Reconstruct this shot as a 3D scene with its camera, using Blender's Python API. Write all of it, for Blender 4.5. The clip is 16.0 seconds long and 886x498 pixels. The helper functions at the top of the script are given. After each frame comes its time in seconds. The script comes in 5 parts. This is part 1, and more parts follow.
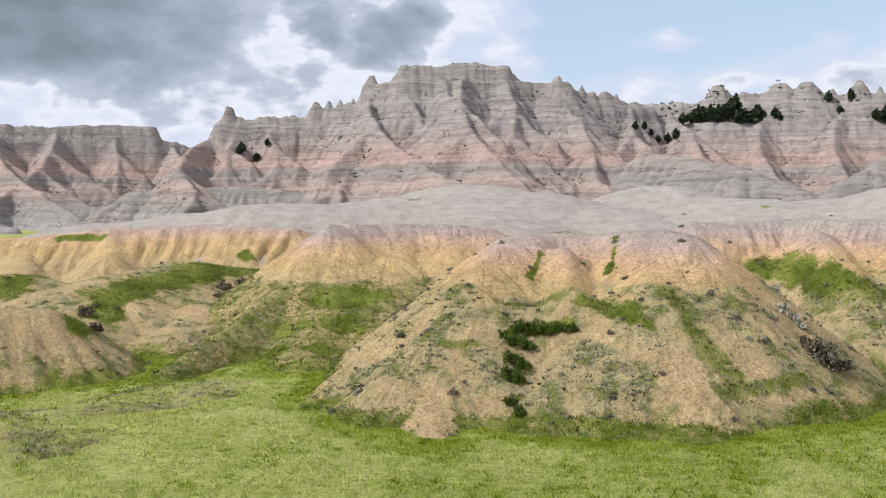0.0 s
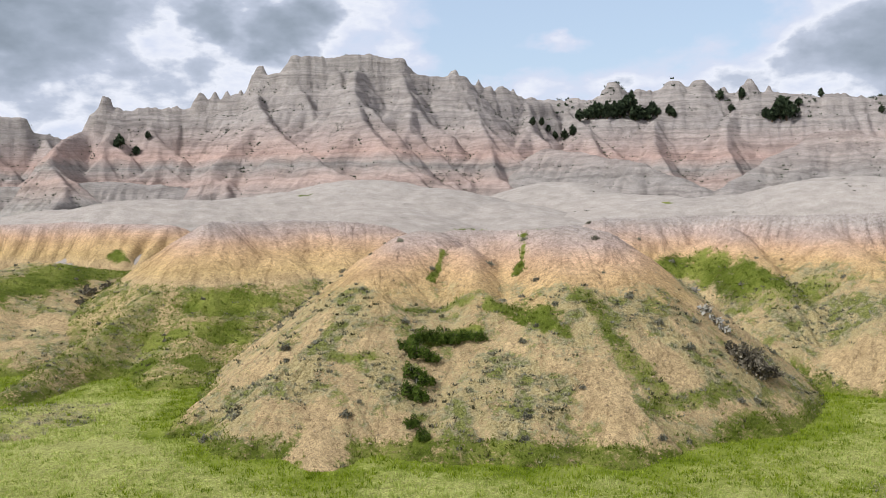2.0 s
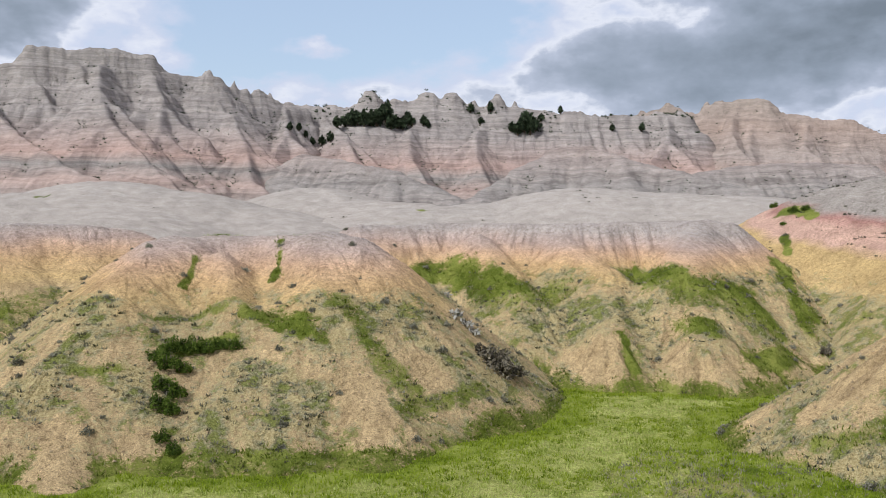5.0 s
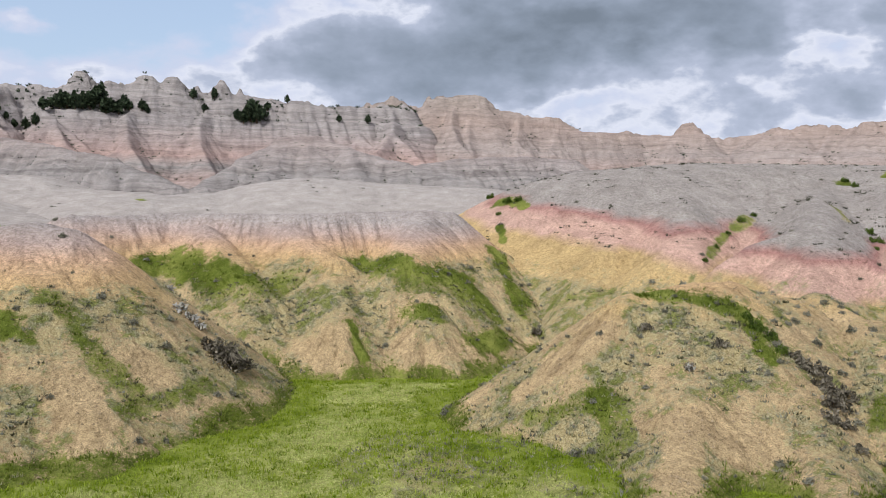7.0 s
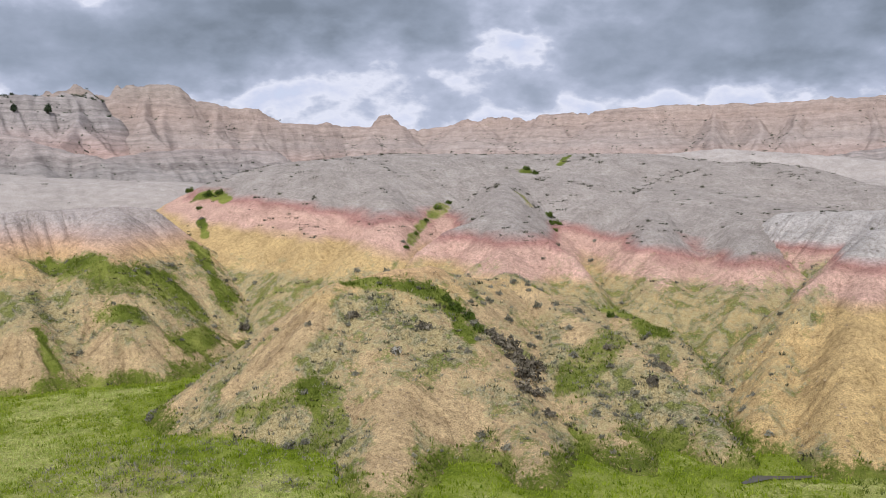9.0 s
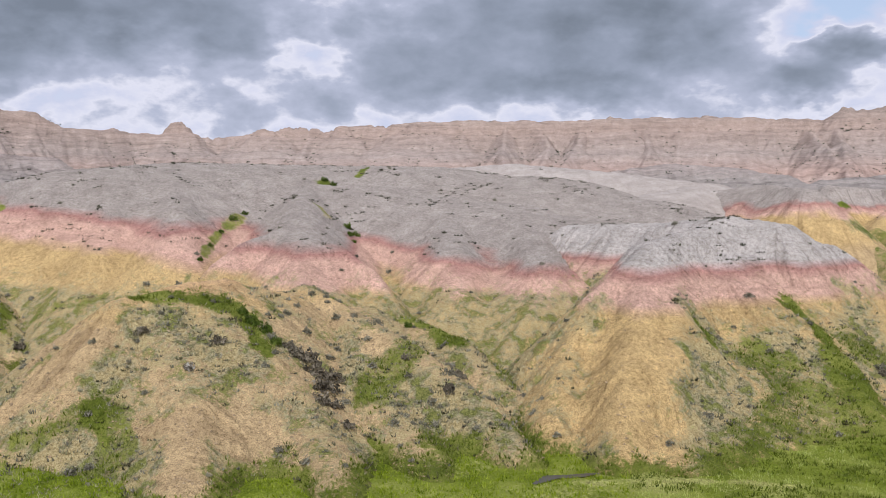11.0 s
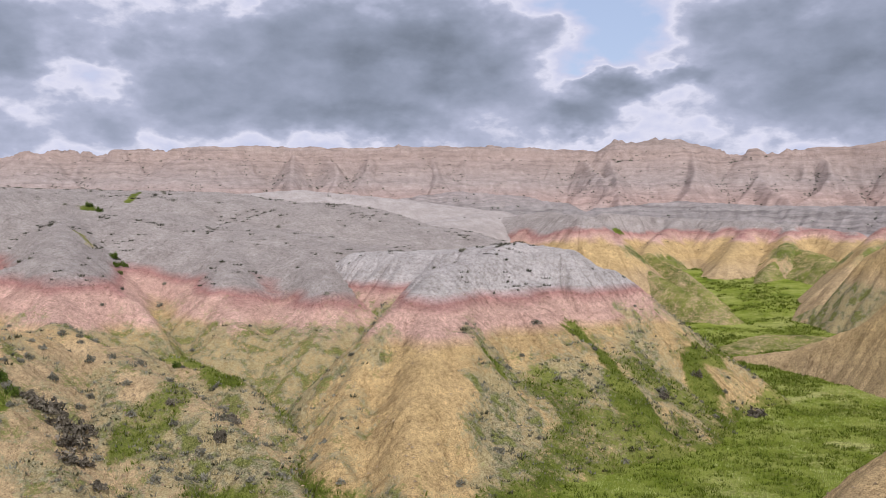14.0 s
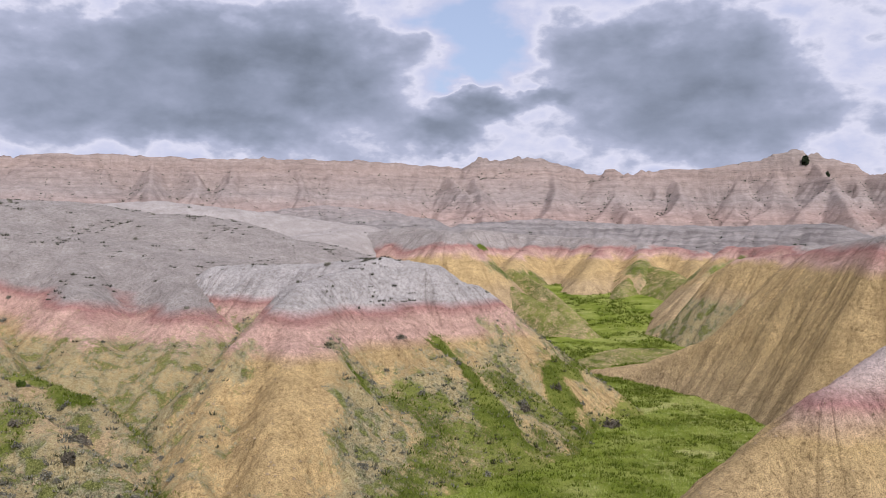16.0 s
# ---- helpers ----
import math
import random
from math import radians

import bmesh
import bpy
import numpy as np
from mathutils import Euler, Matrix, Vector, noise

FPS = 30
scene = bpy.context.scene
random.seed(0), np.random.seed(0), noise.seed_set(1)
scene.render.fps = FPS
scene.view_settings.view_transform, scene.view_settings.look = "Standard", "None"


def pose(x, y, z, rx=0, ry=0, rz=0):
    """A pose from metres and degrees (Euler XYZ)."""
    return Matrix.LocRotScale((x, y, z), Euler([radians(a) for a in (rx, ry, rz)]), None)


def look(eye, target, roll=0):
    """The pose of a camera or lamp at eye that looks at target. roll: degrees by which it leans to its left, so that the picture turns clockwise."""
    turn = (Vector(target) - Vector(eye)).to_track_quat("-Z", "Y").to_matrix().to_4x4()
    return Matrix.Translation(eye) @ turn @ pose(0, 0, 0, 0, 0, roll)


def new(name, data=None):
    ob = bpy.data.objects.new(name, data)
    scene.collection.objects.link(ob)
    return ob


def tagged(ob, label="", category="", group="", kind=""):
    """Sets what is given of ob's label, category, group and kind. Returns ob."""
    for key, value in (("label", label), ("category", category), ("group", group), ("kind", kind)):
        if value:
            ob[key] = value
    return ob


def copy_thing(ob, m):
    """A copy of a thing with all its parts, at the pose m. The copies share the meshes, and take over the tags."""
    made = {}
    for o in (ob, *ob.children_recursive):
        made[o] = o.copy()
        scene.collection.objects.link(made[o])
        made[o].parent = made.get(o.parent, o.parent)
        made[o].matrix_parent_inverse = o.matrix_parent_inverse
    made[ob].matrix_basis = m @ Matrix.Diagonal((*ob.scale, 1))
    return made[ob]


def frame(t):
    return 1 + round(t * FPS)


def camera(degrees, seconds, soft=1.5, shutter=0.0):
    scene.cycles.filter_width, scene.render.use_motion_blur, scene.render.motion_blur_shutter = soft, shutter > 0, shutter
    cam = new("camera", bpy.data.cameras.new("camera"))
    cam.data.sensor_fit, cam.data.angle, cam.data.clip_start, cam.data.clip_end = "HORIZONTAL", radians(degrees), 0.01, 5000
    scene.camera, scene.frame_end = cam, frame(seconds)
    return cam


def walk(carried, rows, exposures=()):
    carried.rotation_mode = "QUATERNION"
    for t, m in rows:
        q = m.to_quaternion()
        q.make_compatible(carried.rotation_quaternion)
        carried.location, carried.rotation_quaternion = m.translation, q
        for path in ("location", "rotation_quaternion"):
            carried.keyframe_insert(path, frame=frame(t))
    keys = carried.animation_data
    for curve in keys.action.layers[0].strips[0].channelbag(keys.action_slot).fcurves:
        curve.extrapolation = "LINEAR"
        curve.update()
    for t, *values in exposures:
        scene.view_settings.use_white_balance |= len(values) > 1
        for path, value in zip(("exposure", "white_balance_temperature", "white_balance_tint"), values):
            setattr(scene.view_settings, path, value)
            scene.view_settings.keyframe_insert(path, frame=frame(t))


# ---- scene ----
EXPOSURES = ((0.0, 0.0, 6450, 7), (3.0, -0.03, 6450, 7), (6.0, -0.15, 6250, 8), (9.0, -0.16, 6250, 11), (12.0, -0.2, 6350, 14), (16.0, -0.26, 6200, 17))
cam = camera(52.07, 16.0, soft=0.7)
# seconds, x, y, z, turn, tilt, lean
ROWS = [
    (0, -0.35, -10.11, 18.35, 0.00, -2.72, 0.23),
    (0.5, -0.14, -3.88, 18.14, -1.81, -2.86, 0.30),
    (1, 0.00, 0.00, 18.00, -3.43, -3.00, 0.34),
    (1.5, 0.00, 0.00, 18.00, -5.02, -2.98, 0.33),
    (2, 0.00, 0.00, 18.00, -6.62, -2.88, 0.21),
    (2.5, 0.00, 0.00, 18.00, -8.30, -2.84, 0.04),
    (3, 0.00, 0.00, 18.00, -10.47, -2.84, -0.07),
    (3.2, 0.00, 0.00, 18.00, -11.55, -2.78, -0.11),
    (5.3, 0.00, 0.00, 18.00, -23.65, -2.42, -0.39),
    (5.5, 0.00, 0.00, 18.00, -24.84, -2.44, -0.16),
    (6, 0.00, 0.00, 18.00, -28.25, -2.76, -0.27),
    (6.5, 0.00, 0.00, 18.00, -33.02, -2.84, -0.63),
    (7, 0.00, 0.00, 18.00, -38.94, -2.84, -0.85),
    (7.5, 0.00, 0.00, 18.00, -44.80, -3.11, -0.47),
    (8, 0.00, 0.00, 18.00, -49.83, -3.58, 0.21),
    (8.5, 0.00, 0.00, 18.00, -53.97, -3.65, 0.57),
    (9, 0.00, 0.00, 18.00, -57.42, -3.32, 0.53),
    (9.2, 0.00, 0.00, 18.00, -58.72, -3.18, 0.35),
    (11.3, 0.00, 0.00, 18.00, -71.96, -2.54, 0.01),
    (11.5, 0.00, 0.00, 18.00, -73.16, -2.43, -0.07),
    (12, 0.00, 0.00, 18.00, -76.00, -2.16, -0.17),
    (12.5, 0.00, 0.00, 18.00, -78.79, -1.95, -0.11),
    (13, 1.98, 0.17, 17.95, -80.80, -1.70, 0.10),
    (13.5, 4.80, 0.42, 17.87, -81.99, -1.34, 0.23),
    (14, 5.38, 0.47, 17.86, -83.22, -0.94, 0.30),
    (14.5, 5.29, 0.46, 17.86, -85.00, -0.59, 0.25),
    (15, 5.33, 0.47, 17.86, -87.16, -0.31, 0.08),
    (15.5, 5.38, 0.47, 17.86, -89.46, -0.16, -0.17),
    (16, 5.39, 0.47, 17.86, -91.69, -0.01, -0.32),
]
walk(cam, [(t, pose(x, y, z, 90 + tilt, 0, turn) @ pose(0, 0, 0, 0, 0, -lean)) for t, x, y, z, turn, tilt, lean in ROWS], EXPOSURES)

# ---- light ----
SUN_UP, SUN_TURN = 45.0, 250.0          # degrees above the horizon; bearing from +y, clockwise


class Nodes:
    """Short ways to add shader nodes to one tree."""

    def __init__(self, tree):
        self.tree, self.n, self.l = tree, tree.nodes, tree.links

    def put(self, value, socket):
        if hasattr(value, "is_output"):
            self.l.new(value, socket)
        elif isinstance(value, (tuple, list)) and len(value) == 3 and socket.type == "RGBA":
            socket.default_value = (*value, 1)
        else:
            socket.default_value = value

    def math(self, op, a, b=0.0, clamp=False):
        k = self.n.new("ShaderNodeMath")
        k.operation, k.use_clamp = op, clamp
        self.put(a, k.inputs[0])
        self.put(b, k.inputs[1])
        return k.outputs[0]

    def vmul(self, a, b):
        k = self.n.new("ShaderNodeVectorMath")
        k.operation = "MULTIPLY"
        self.put(a, k.inputs[0])
        self.put(b, k.inputs[1])
        return k.outputs[0]

    def noise(self, vec, scale, detail=3.0, rough=0.55, warp=0.0):
        k = self.n.new("ShaderNodeTexNoise")
        self.put(vec, k.inputs["Vector"])
        for key, value in (("Scale", scale), ("Detail", detail), ("Roughness", rough), ("Distortion", warp)):
            k.inputs[key].default_value = value
        return k.outputs[0]

    def ramp(self, fac, stops, mode="LINEAR"):
        k = self.n.new("ShaderNodeValToRGB")
        k.color_ramp.interpolation = mode
        e = k.color_ramp.elements
        while len(e) < len(stops):
            e.new(0.5)
        for item, (p, c) in zip(e, stops):
            item.position, item.color = p, (*c, 1) if isinstance(c, tuple) else (c, c, c, 1)
        self.put(fac, k.inputs[0])
        return k.outputs[0]

    def span(self, x, a, b, lo=0.0, hi=1.0):
        k = self.n.new("ShaderNodeMapRange")
        k.interpolation_type = "SMOOTHSTEP"
        for key, value in zip(range(5), (x, a, b, lo, hi)):
            self.put(value, k.inputs[key])
        return k.outputs[0]

    def mix(self, fac, a, b, mode="MIX"):
        k = self.n.new("ShaderNodeMix")
        k.data_type, k.blend_type = "RGBA", mode
        self.put(fac, k.inputs[0])
        self.put(a, k.inputs[6])
        self.put(b, k.inputs[7])
        return k.outputs[2]

    def split(self, vec):
        k = self.n.new("ShaderNodeSeparateXYZ")
        self.put(vec, k.inputs[0])
        return k.outputs

    def join(self, x, y, z):
        k = self.n.new("ShaderNodeCombineXYZ")
        for i, v in enumerate((x, y, z)):
            self.put(v, k.inputs[i])
        return k.outputs[0]


world = bpy.data.worlds.new("sky")
scene.world = world
world.use_nodes = True
world.node_tree.nodes.clear()
w = Nodes(world.node_tree)
w_out, w_bg = w.n.new("ShaderNodeOutputWorld"), w.n.new("ShaderNodeBackground")
sky = w.n.new("ShaderNodeTexSky")
sky.sky_type, sky.sun_disc = "NISHITA", False
sky.sun_elevation, sky.sun_rotation = radians(SUN_UP), radians(SUN_TURN)
place = w.n.new("ShaderNodeTexCoord").outputs["Generated"]
dx, dy, dz = w.split(place)
bearing = w.math("MULTIPLY", w.math("ARCTAN2", dx, dy), 180 / math.pi)
height = w.math("MULTIPLY", w.math("ARCSINE", dz), 180 / math.pi)
flat = w.vmul(place, (1.0, 1.0, 1.9))
big = w.noise(flat, 5.0, 5.0, 0.5, 0.2)
puffs = w.noise(flat, 15.0, 5.0, 0.52, 0.1)
wob = w.math("MULTIPLY", w.math("SUBTRACT", w.noise(flat, 9.0, 4.0), 0.5), 9.0)
wob2 = w.math("MULTIPLY", w.math("SUBTRACT", w.noise(w.vmul(flat, (-1.3, 1.1, 1.2)), 11.0, 4.0), 0.5), 4.5)
# cloud masses: bearing, height, half width, half height, weight (below zero: gaps)
CLOUDS = (
    (-24, 11.0, 9.5, 3.6, 0.6), (72, 9.0, 24, 4.5, 0.13), (108, 9.0, 9, 4.5, 0.12), (-3.5, 10.5, 2.6, 1.6, 0.4), (-8, 11.0, 1.4, 1.2, 0.3), (13, 9.8, 2.4, 0.8, 0.3),
    (14, 12.5, 9, 4.5, -0.42), (9, 9, 3, 2, -0.2), (38, 9.3, 8, 2.6, 0.1), (51.5, 11.5, 8, 2.0, 0.42), (47, 6.3, 3.5, 1.2, -0.12),
    (61, 9.6, 2.4, 1.4, -0.22), (71, 9.0, 8, 2.0, 0.24), (78, 12.4, 10, 1.7, 0.34), (84, 10.3, 3, 1.6, 0.26),
    (93.5, 12.5, 3.0, 3.4, -0.4), (94, 9.1, 1.7, 1.0, 0.5), (97.5, 9.5, 1.6, 0.7, 0.35), (92, 7.3, 1.8, 0.9, 0.35), (78, 7.2, 7, 0.8, 0.2),
    (107, 11.0, 6.5, 2.4, 0.3), (107, 7.2, 6, 1.4, 0.15),
    (35, 8.6, 8, 2.6, 0.2), (43, 11.2, 6, 2.6, 0.22), (21, 11.8, 6.5, 2.6, -0.22))
mass = w.math("ADD", 0.43, w.math("MULTIPLY", w.math("SUBTRACT", big, 0.5), 0.5))
mass = w.math("ADD", mass, w.math("MULTIPLY", w.math("SUBTRACT", puffs, 0.5), 0.62))
mass = w.math("ADD", mass, w.math("MULTIPLY", w.math("SUBTRACT", w.noise(w.vmul(place, (1.0, 1.0, 1.5)), 34.0, 4.0, 0.55), 0.5), 0.13))
for az, el, wide, tall, weight in CLOUDS:
    u = w.math("DIVIDE", w.math("SUBTRACT", w.math("ADD", bearing, wob), az), wide)
    v = w.math("DIVIDE", w.math("SUBTRACT", w.math("ADD", height, wob2), el), tall)
    q = w.math("ADD", w.math("POWER", w.math("ABSOLUTE", u), 2.4), w.math("POWER", w.math("ABSOLUTE", v), 2.4))
    mass = w.math("ADD", mass, w.math("MULTIPLY", w.math("EXPONENT", w.math("MULTIPLY", q, -1.0)), weight))
blue = w.mix(1.0, sky.outputs[0], (0.16, 0.15, 0.14), "MULTIPLY")
blue = w.mix(0.55, blue, (0.62, 0.74, 0.98))
cover = w.ramp(mass, ((0.0, (0.72, 0.76, 0.945)), (0.36, (0.7, 0.74, 0.903)), (0.45, (0.86, 0.875, 0.98)), (0.52, (0.55, 0.595, 0.73)), (0.64, (0.41, 0.46, 0.57)), (0.78, (0.33, 0.38, 0.47)), (1.0, (0.225, 0.265, 0.325))))
clouds = w.mix(w.span(mass, 0.16, 0.4), blue, cover)
# overhead, out of view, the clouds blend to an even grey that tunes fill light
clouds = w.mix(w.span(height, 24.0, 50.0), clouds, (0.44, 0.45, 0.48))
w.put(clouds, w_bg.inputs["Color"])
w_bg.inputs["Strength"].default_value = 1.0
w.put(w_bg.outputs[0], w_out.inputs[0])

sun = new("sun", bpy.data.lights.new("sun", "SUN"))
sun.data.energy, sun.data.angle, sun.data.color = 3.9, radians(7), (1.0, 0.98, 0.96)
a, e = radians(SUN_TURN), radians(SUN_UP)
sun.matrix_world = look((0, 0, 0), (-math.sin(a) * math.cos(e), -math.cos(a) * math.cos(e), -math.sin(e)))


# ---- noise ----
def hash01(i, j, seed):
    n = (i.astype(np.int64) * 374761393 + j.astype(np.int64) * 668265263 + seed * 974711) & 0xFFFFFFFF
    n = ((n ^ (n >> 13)) * 1274126177) & 0xFFFFFFFF
    n = ((n ^ (n >> 16)) * 2246822519) & 0xFFFFFFFF
    return ((n ^ (n >> 15)) & 0xFFFFFF) / float(0xFFFFFF)


def vnoise(x, y, seed=0):
    """Smooth noise from -1 to 1."""
    x, y = np.broadcast_arrays(np.asarray(x, float), np.asarray(y, float))
    i, j = np.floor(x), np.floor(y)
    u, v = x - i, y - j
    i, j = i.astype(np.int64), j.astype(np.int64)

    def corner(di, dj):
        g = hash01(i + di, j + dj, seed) * 2 * np.pi
        return np.cos(g) * (u - di) + np.sin(g) * (v - dj)

    su, sv = u * u * u * (u * (u * 6 - 15) + 10), v * v * v * (v * (v * 6 - 15) + 10)
    lo = corner(0, 0) * (1 - su) + corner(1, 0) * su
    hi = corner(0, 1) * (1 - su) + corner(1, 1) * su
    return (lo * (1 - sv) + hi * sv) * 1.45


def fbm(x, y, octaves, seed=0):
    s, a, n = 0.0, 1.0, 0.0
    for k in range(octaves):
        s = s + a * vnoise(x * 2 ** k + 17.3 * k, y * 2 ** k - 9.1 * k, seed + k)
        n += a
        a *= 0.5
    return s / n


def step(a, b, x):
    u = np.clip((x - a) / (b - a), 0, 1)
    return u * u * (3 - 2 * u)


# ---- terrain ----
class Spine:
    """A crest line with sides that fall away at one slope, cut by rills that run down them."""

    def __init__(self, nodes, slope=0.75, r=1.5, rill=0.5, wave=3.0, jag=0.0, jwave=6.0, power=1.0):
        self.nodes, self.slope, self.r, self.rill, self.wave = [Vector(n) for n in nodes], slope, r, rill, wave
        self.jag, self.jwave, self.power = jag, jwave, power


def spine_height(sp, X, Y, seed):
    best, bu, bd = np.full(X.shape, -1e9), np.zeros(X.shape), np.zeros(X.shape)
    run = 0.0
    nodes = sp.nodes if len(sp.nodes) > 1 else [sp.nodes[0], sp.nodes[0] + Vector((0.01, 0, 0))]
    for a, b in zip(nodes, nodes[1:]):
        dx, dy = b.x - a.x, b.y - a.y
        ll = dx * dx + dy * dy
        raw = ((X - a.x) * dx + (Y - a.y) * dy) / ll
        t = np.clip(raw, 0, 1)
        ox, oy = X - a.x - t * dx, Y - a.y - t * dy
        d = np.hypot(ox, oy)
        side = np.sign((X - a.x) * dy - (Y - a.y) * dx)
        length = math.sqrt(ll)
        over = np.clip(np.abs(raw - t) * length / np.maximum(d, 1e-6), 0, 1)
        u = side * 57.0 + run + t * length + np.sign(raw - 0.5) * np.arcsin(over) * 5.0
        z = a.z + (b.z - a.z) * t
        if sp.jag:
            z = z + sp.jag * fbm((run + t * length) / sp.jwave, 0.5, 3, seed + 5)
        h = z - sp.slope * (np.sqrt(d * d + sp.r ** 2) - sp.r) ** sp.power
        m = h > best
        best, bu, bd = np.where(m, h, best), np.where(m, u, bu), np.where(m, d, bd)
        run += length
    return best, bu, bd


def rills(sp, h, u, d, X, Y, seed):
    w = u / sp.wave + 0.35 * vnoise(X / sp.wave / 2, Y / sp.wave / 2, seed + 3)
    cut = (1 - np.abs(vnoise(w, d / sp.wave / 9, seed))) ** 4 + 0.5 * (1 - np.abs(vnoise(w * 2.7, d / sp.wave / 5, seed + 1))) ** 4
    return h - sp.rill * cut * step(0.5 * sp.r, 0.5 * sp.r + 1.2 * sp.wave, d)


def terrain(spines, X, Y, seed, soft=0.5, rough=0.3, scale=3.0, floor=-3.0, trace=None):
    """The smooth upper hull of all spines, with small unevenness."""
    shape = X.shape
    X, Y = X.ravel(), Y.ravel()
    acc = np.full(X.shape, floor)
    best, U, D = np.full(X.shape, -99.0), X * 0.0, X * 0.0
    for k, s in enumerate(spines):
        top = max(n.z for n in s.nodes) + abs(s.jag)
        far = ((top - floor) / s.slope) ** (1 / s.power) + 2 * s.r
        near = (X > min(n.x for n in s.nodes) - far) & (X < max(n.x for n in s.nodes) + far) & (Y > min(n.y for n in s.nodes) - far) & (Y < max(n.y for n in s.nodes) + far)
        if near.any():
            i = np.flatnonzero(near)
            h, u, d = spine_height(s, X[i], Y[i], seed + 31 * k)
            up = h > acc[i] - 4 * soft
            i, h, u, d = i[up], h[up], u[up], d[up]
            if len(i) == 0:
                continue
            win = h > best[i]
            best[i], U[i], D[i] = np.where(win, h, best[i]), np.where(win, u + 37.0 * k, U[i]), np.where(win, d, D[i])
            if s.rill:
                h = rills(s, h, u, d, X[i], Y[i], seed + 31 * k)
            acc[i] = soft * np.logaddexp(acc[i] / soft, h / soft)
    lumps = rough * fbm(X / scale, Y / scale, 4, seed + 7) + 0.4 * rough * fbm(X / scale * 4.3, Y / scale * 4.3, 2, seed + 8)
    if trace is not None:
        trace["run"], trace["fall"] = U.reshape(shape), D.reshape(shape)
    return (acc + lumps).reshape(shape)


def sheet(name, X, Y, Z, keep=None, masks=None):
    """A mesh over a grid of points; keep says which points are wanted."""
    n, m = X.shape
    idx = np.arange(n * m).reshape(n, m)
    quads = np.stack([idx[:-1, :-1], idx[:-1, 1:], idx[1:, 1:], idx[1:, :-1]], -1).reshape(-1, 4)
    if keep is not None:
        quads = quads[keep.ravel()[quads].any(1)]
    used = np.unique(quads)
    back = np.zeros(n * m, np.int64)
    back[used] = np.arange(len(used))
    co = np.stack([X, Y, Z], -1).reshape(-1, 3)[used]
    quads = back[quads]
    me = bpy.data.meshes.new(name)
    me.vertices.add(len(co))
    me.vertices.foreach_set("co", co.ravel())
    me.loops.add(quads.size)
    me.loops.foreach_set("vertex_index", quads.ravel())
    me.polygons.add(len(quads))
    me.polygons.foreach_set("loop_start", np.arange(0, quads.size, 4))
    me.polygons.foreach_set("loop_total", np.full(len(quads), 4))
    me.polygons.foreach_set("use_smooth", np.ones(len(quads), bool))
    for key, values in (masks or {}).items():
        at = me.attributes.new(key, "FLOAT", "POINT")
        at.data.foreach_set("value", values.ravel()[used].astype(np.float32))
    me.update()
    me.validate()
    return me


LAND = []                                # every height function, for setting things down


def ground_z(X, Y):
    """The basin floor, the rise to the wall and the slope behind the overlook."""
    X, Y = np.asarray(X, float), np.asarray(Y, float)
    d, az = np.hypot(X, Y), np.degrees(np.arctan2(X, Y))
    rise = 9.0 * step(130, 260, d) + 5.0 * step(260, 420, d)
    z = rise
    z = z + 0.5 * fbm(X / 14, Y / 14, 3, 90) + 0.12 * fbm(X / 2.5, Y / 2.5, 2, 91)
    back = step(8, -30, Y * 0.75 + X * 0.6 + 6)
    return z + 17.0 * back


def land_z(X, Y):
    z = ground_z(X, Y)
    for f in LAND:
        z = np.maximum(z, f(X, Y))
    return z


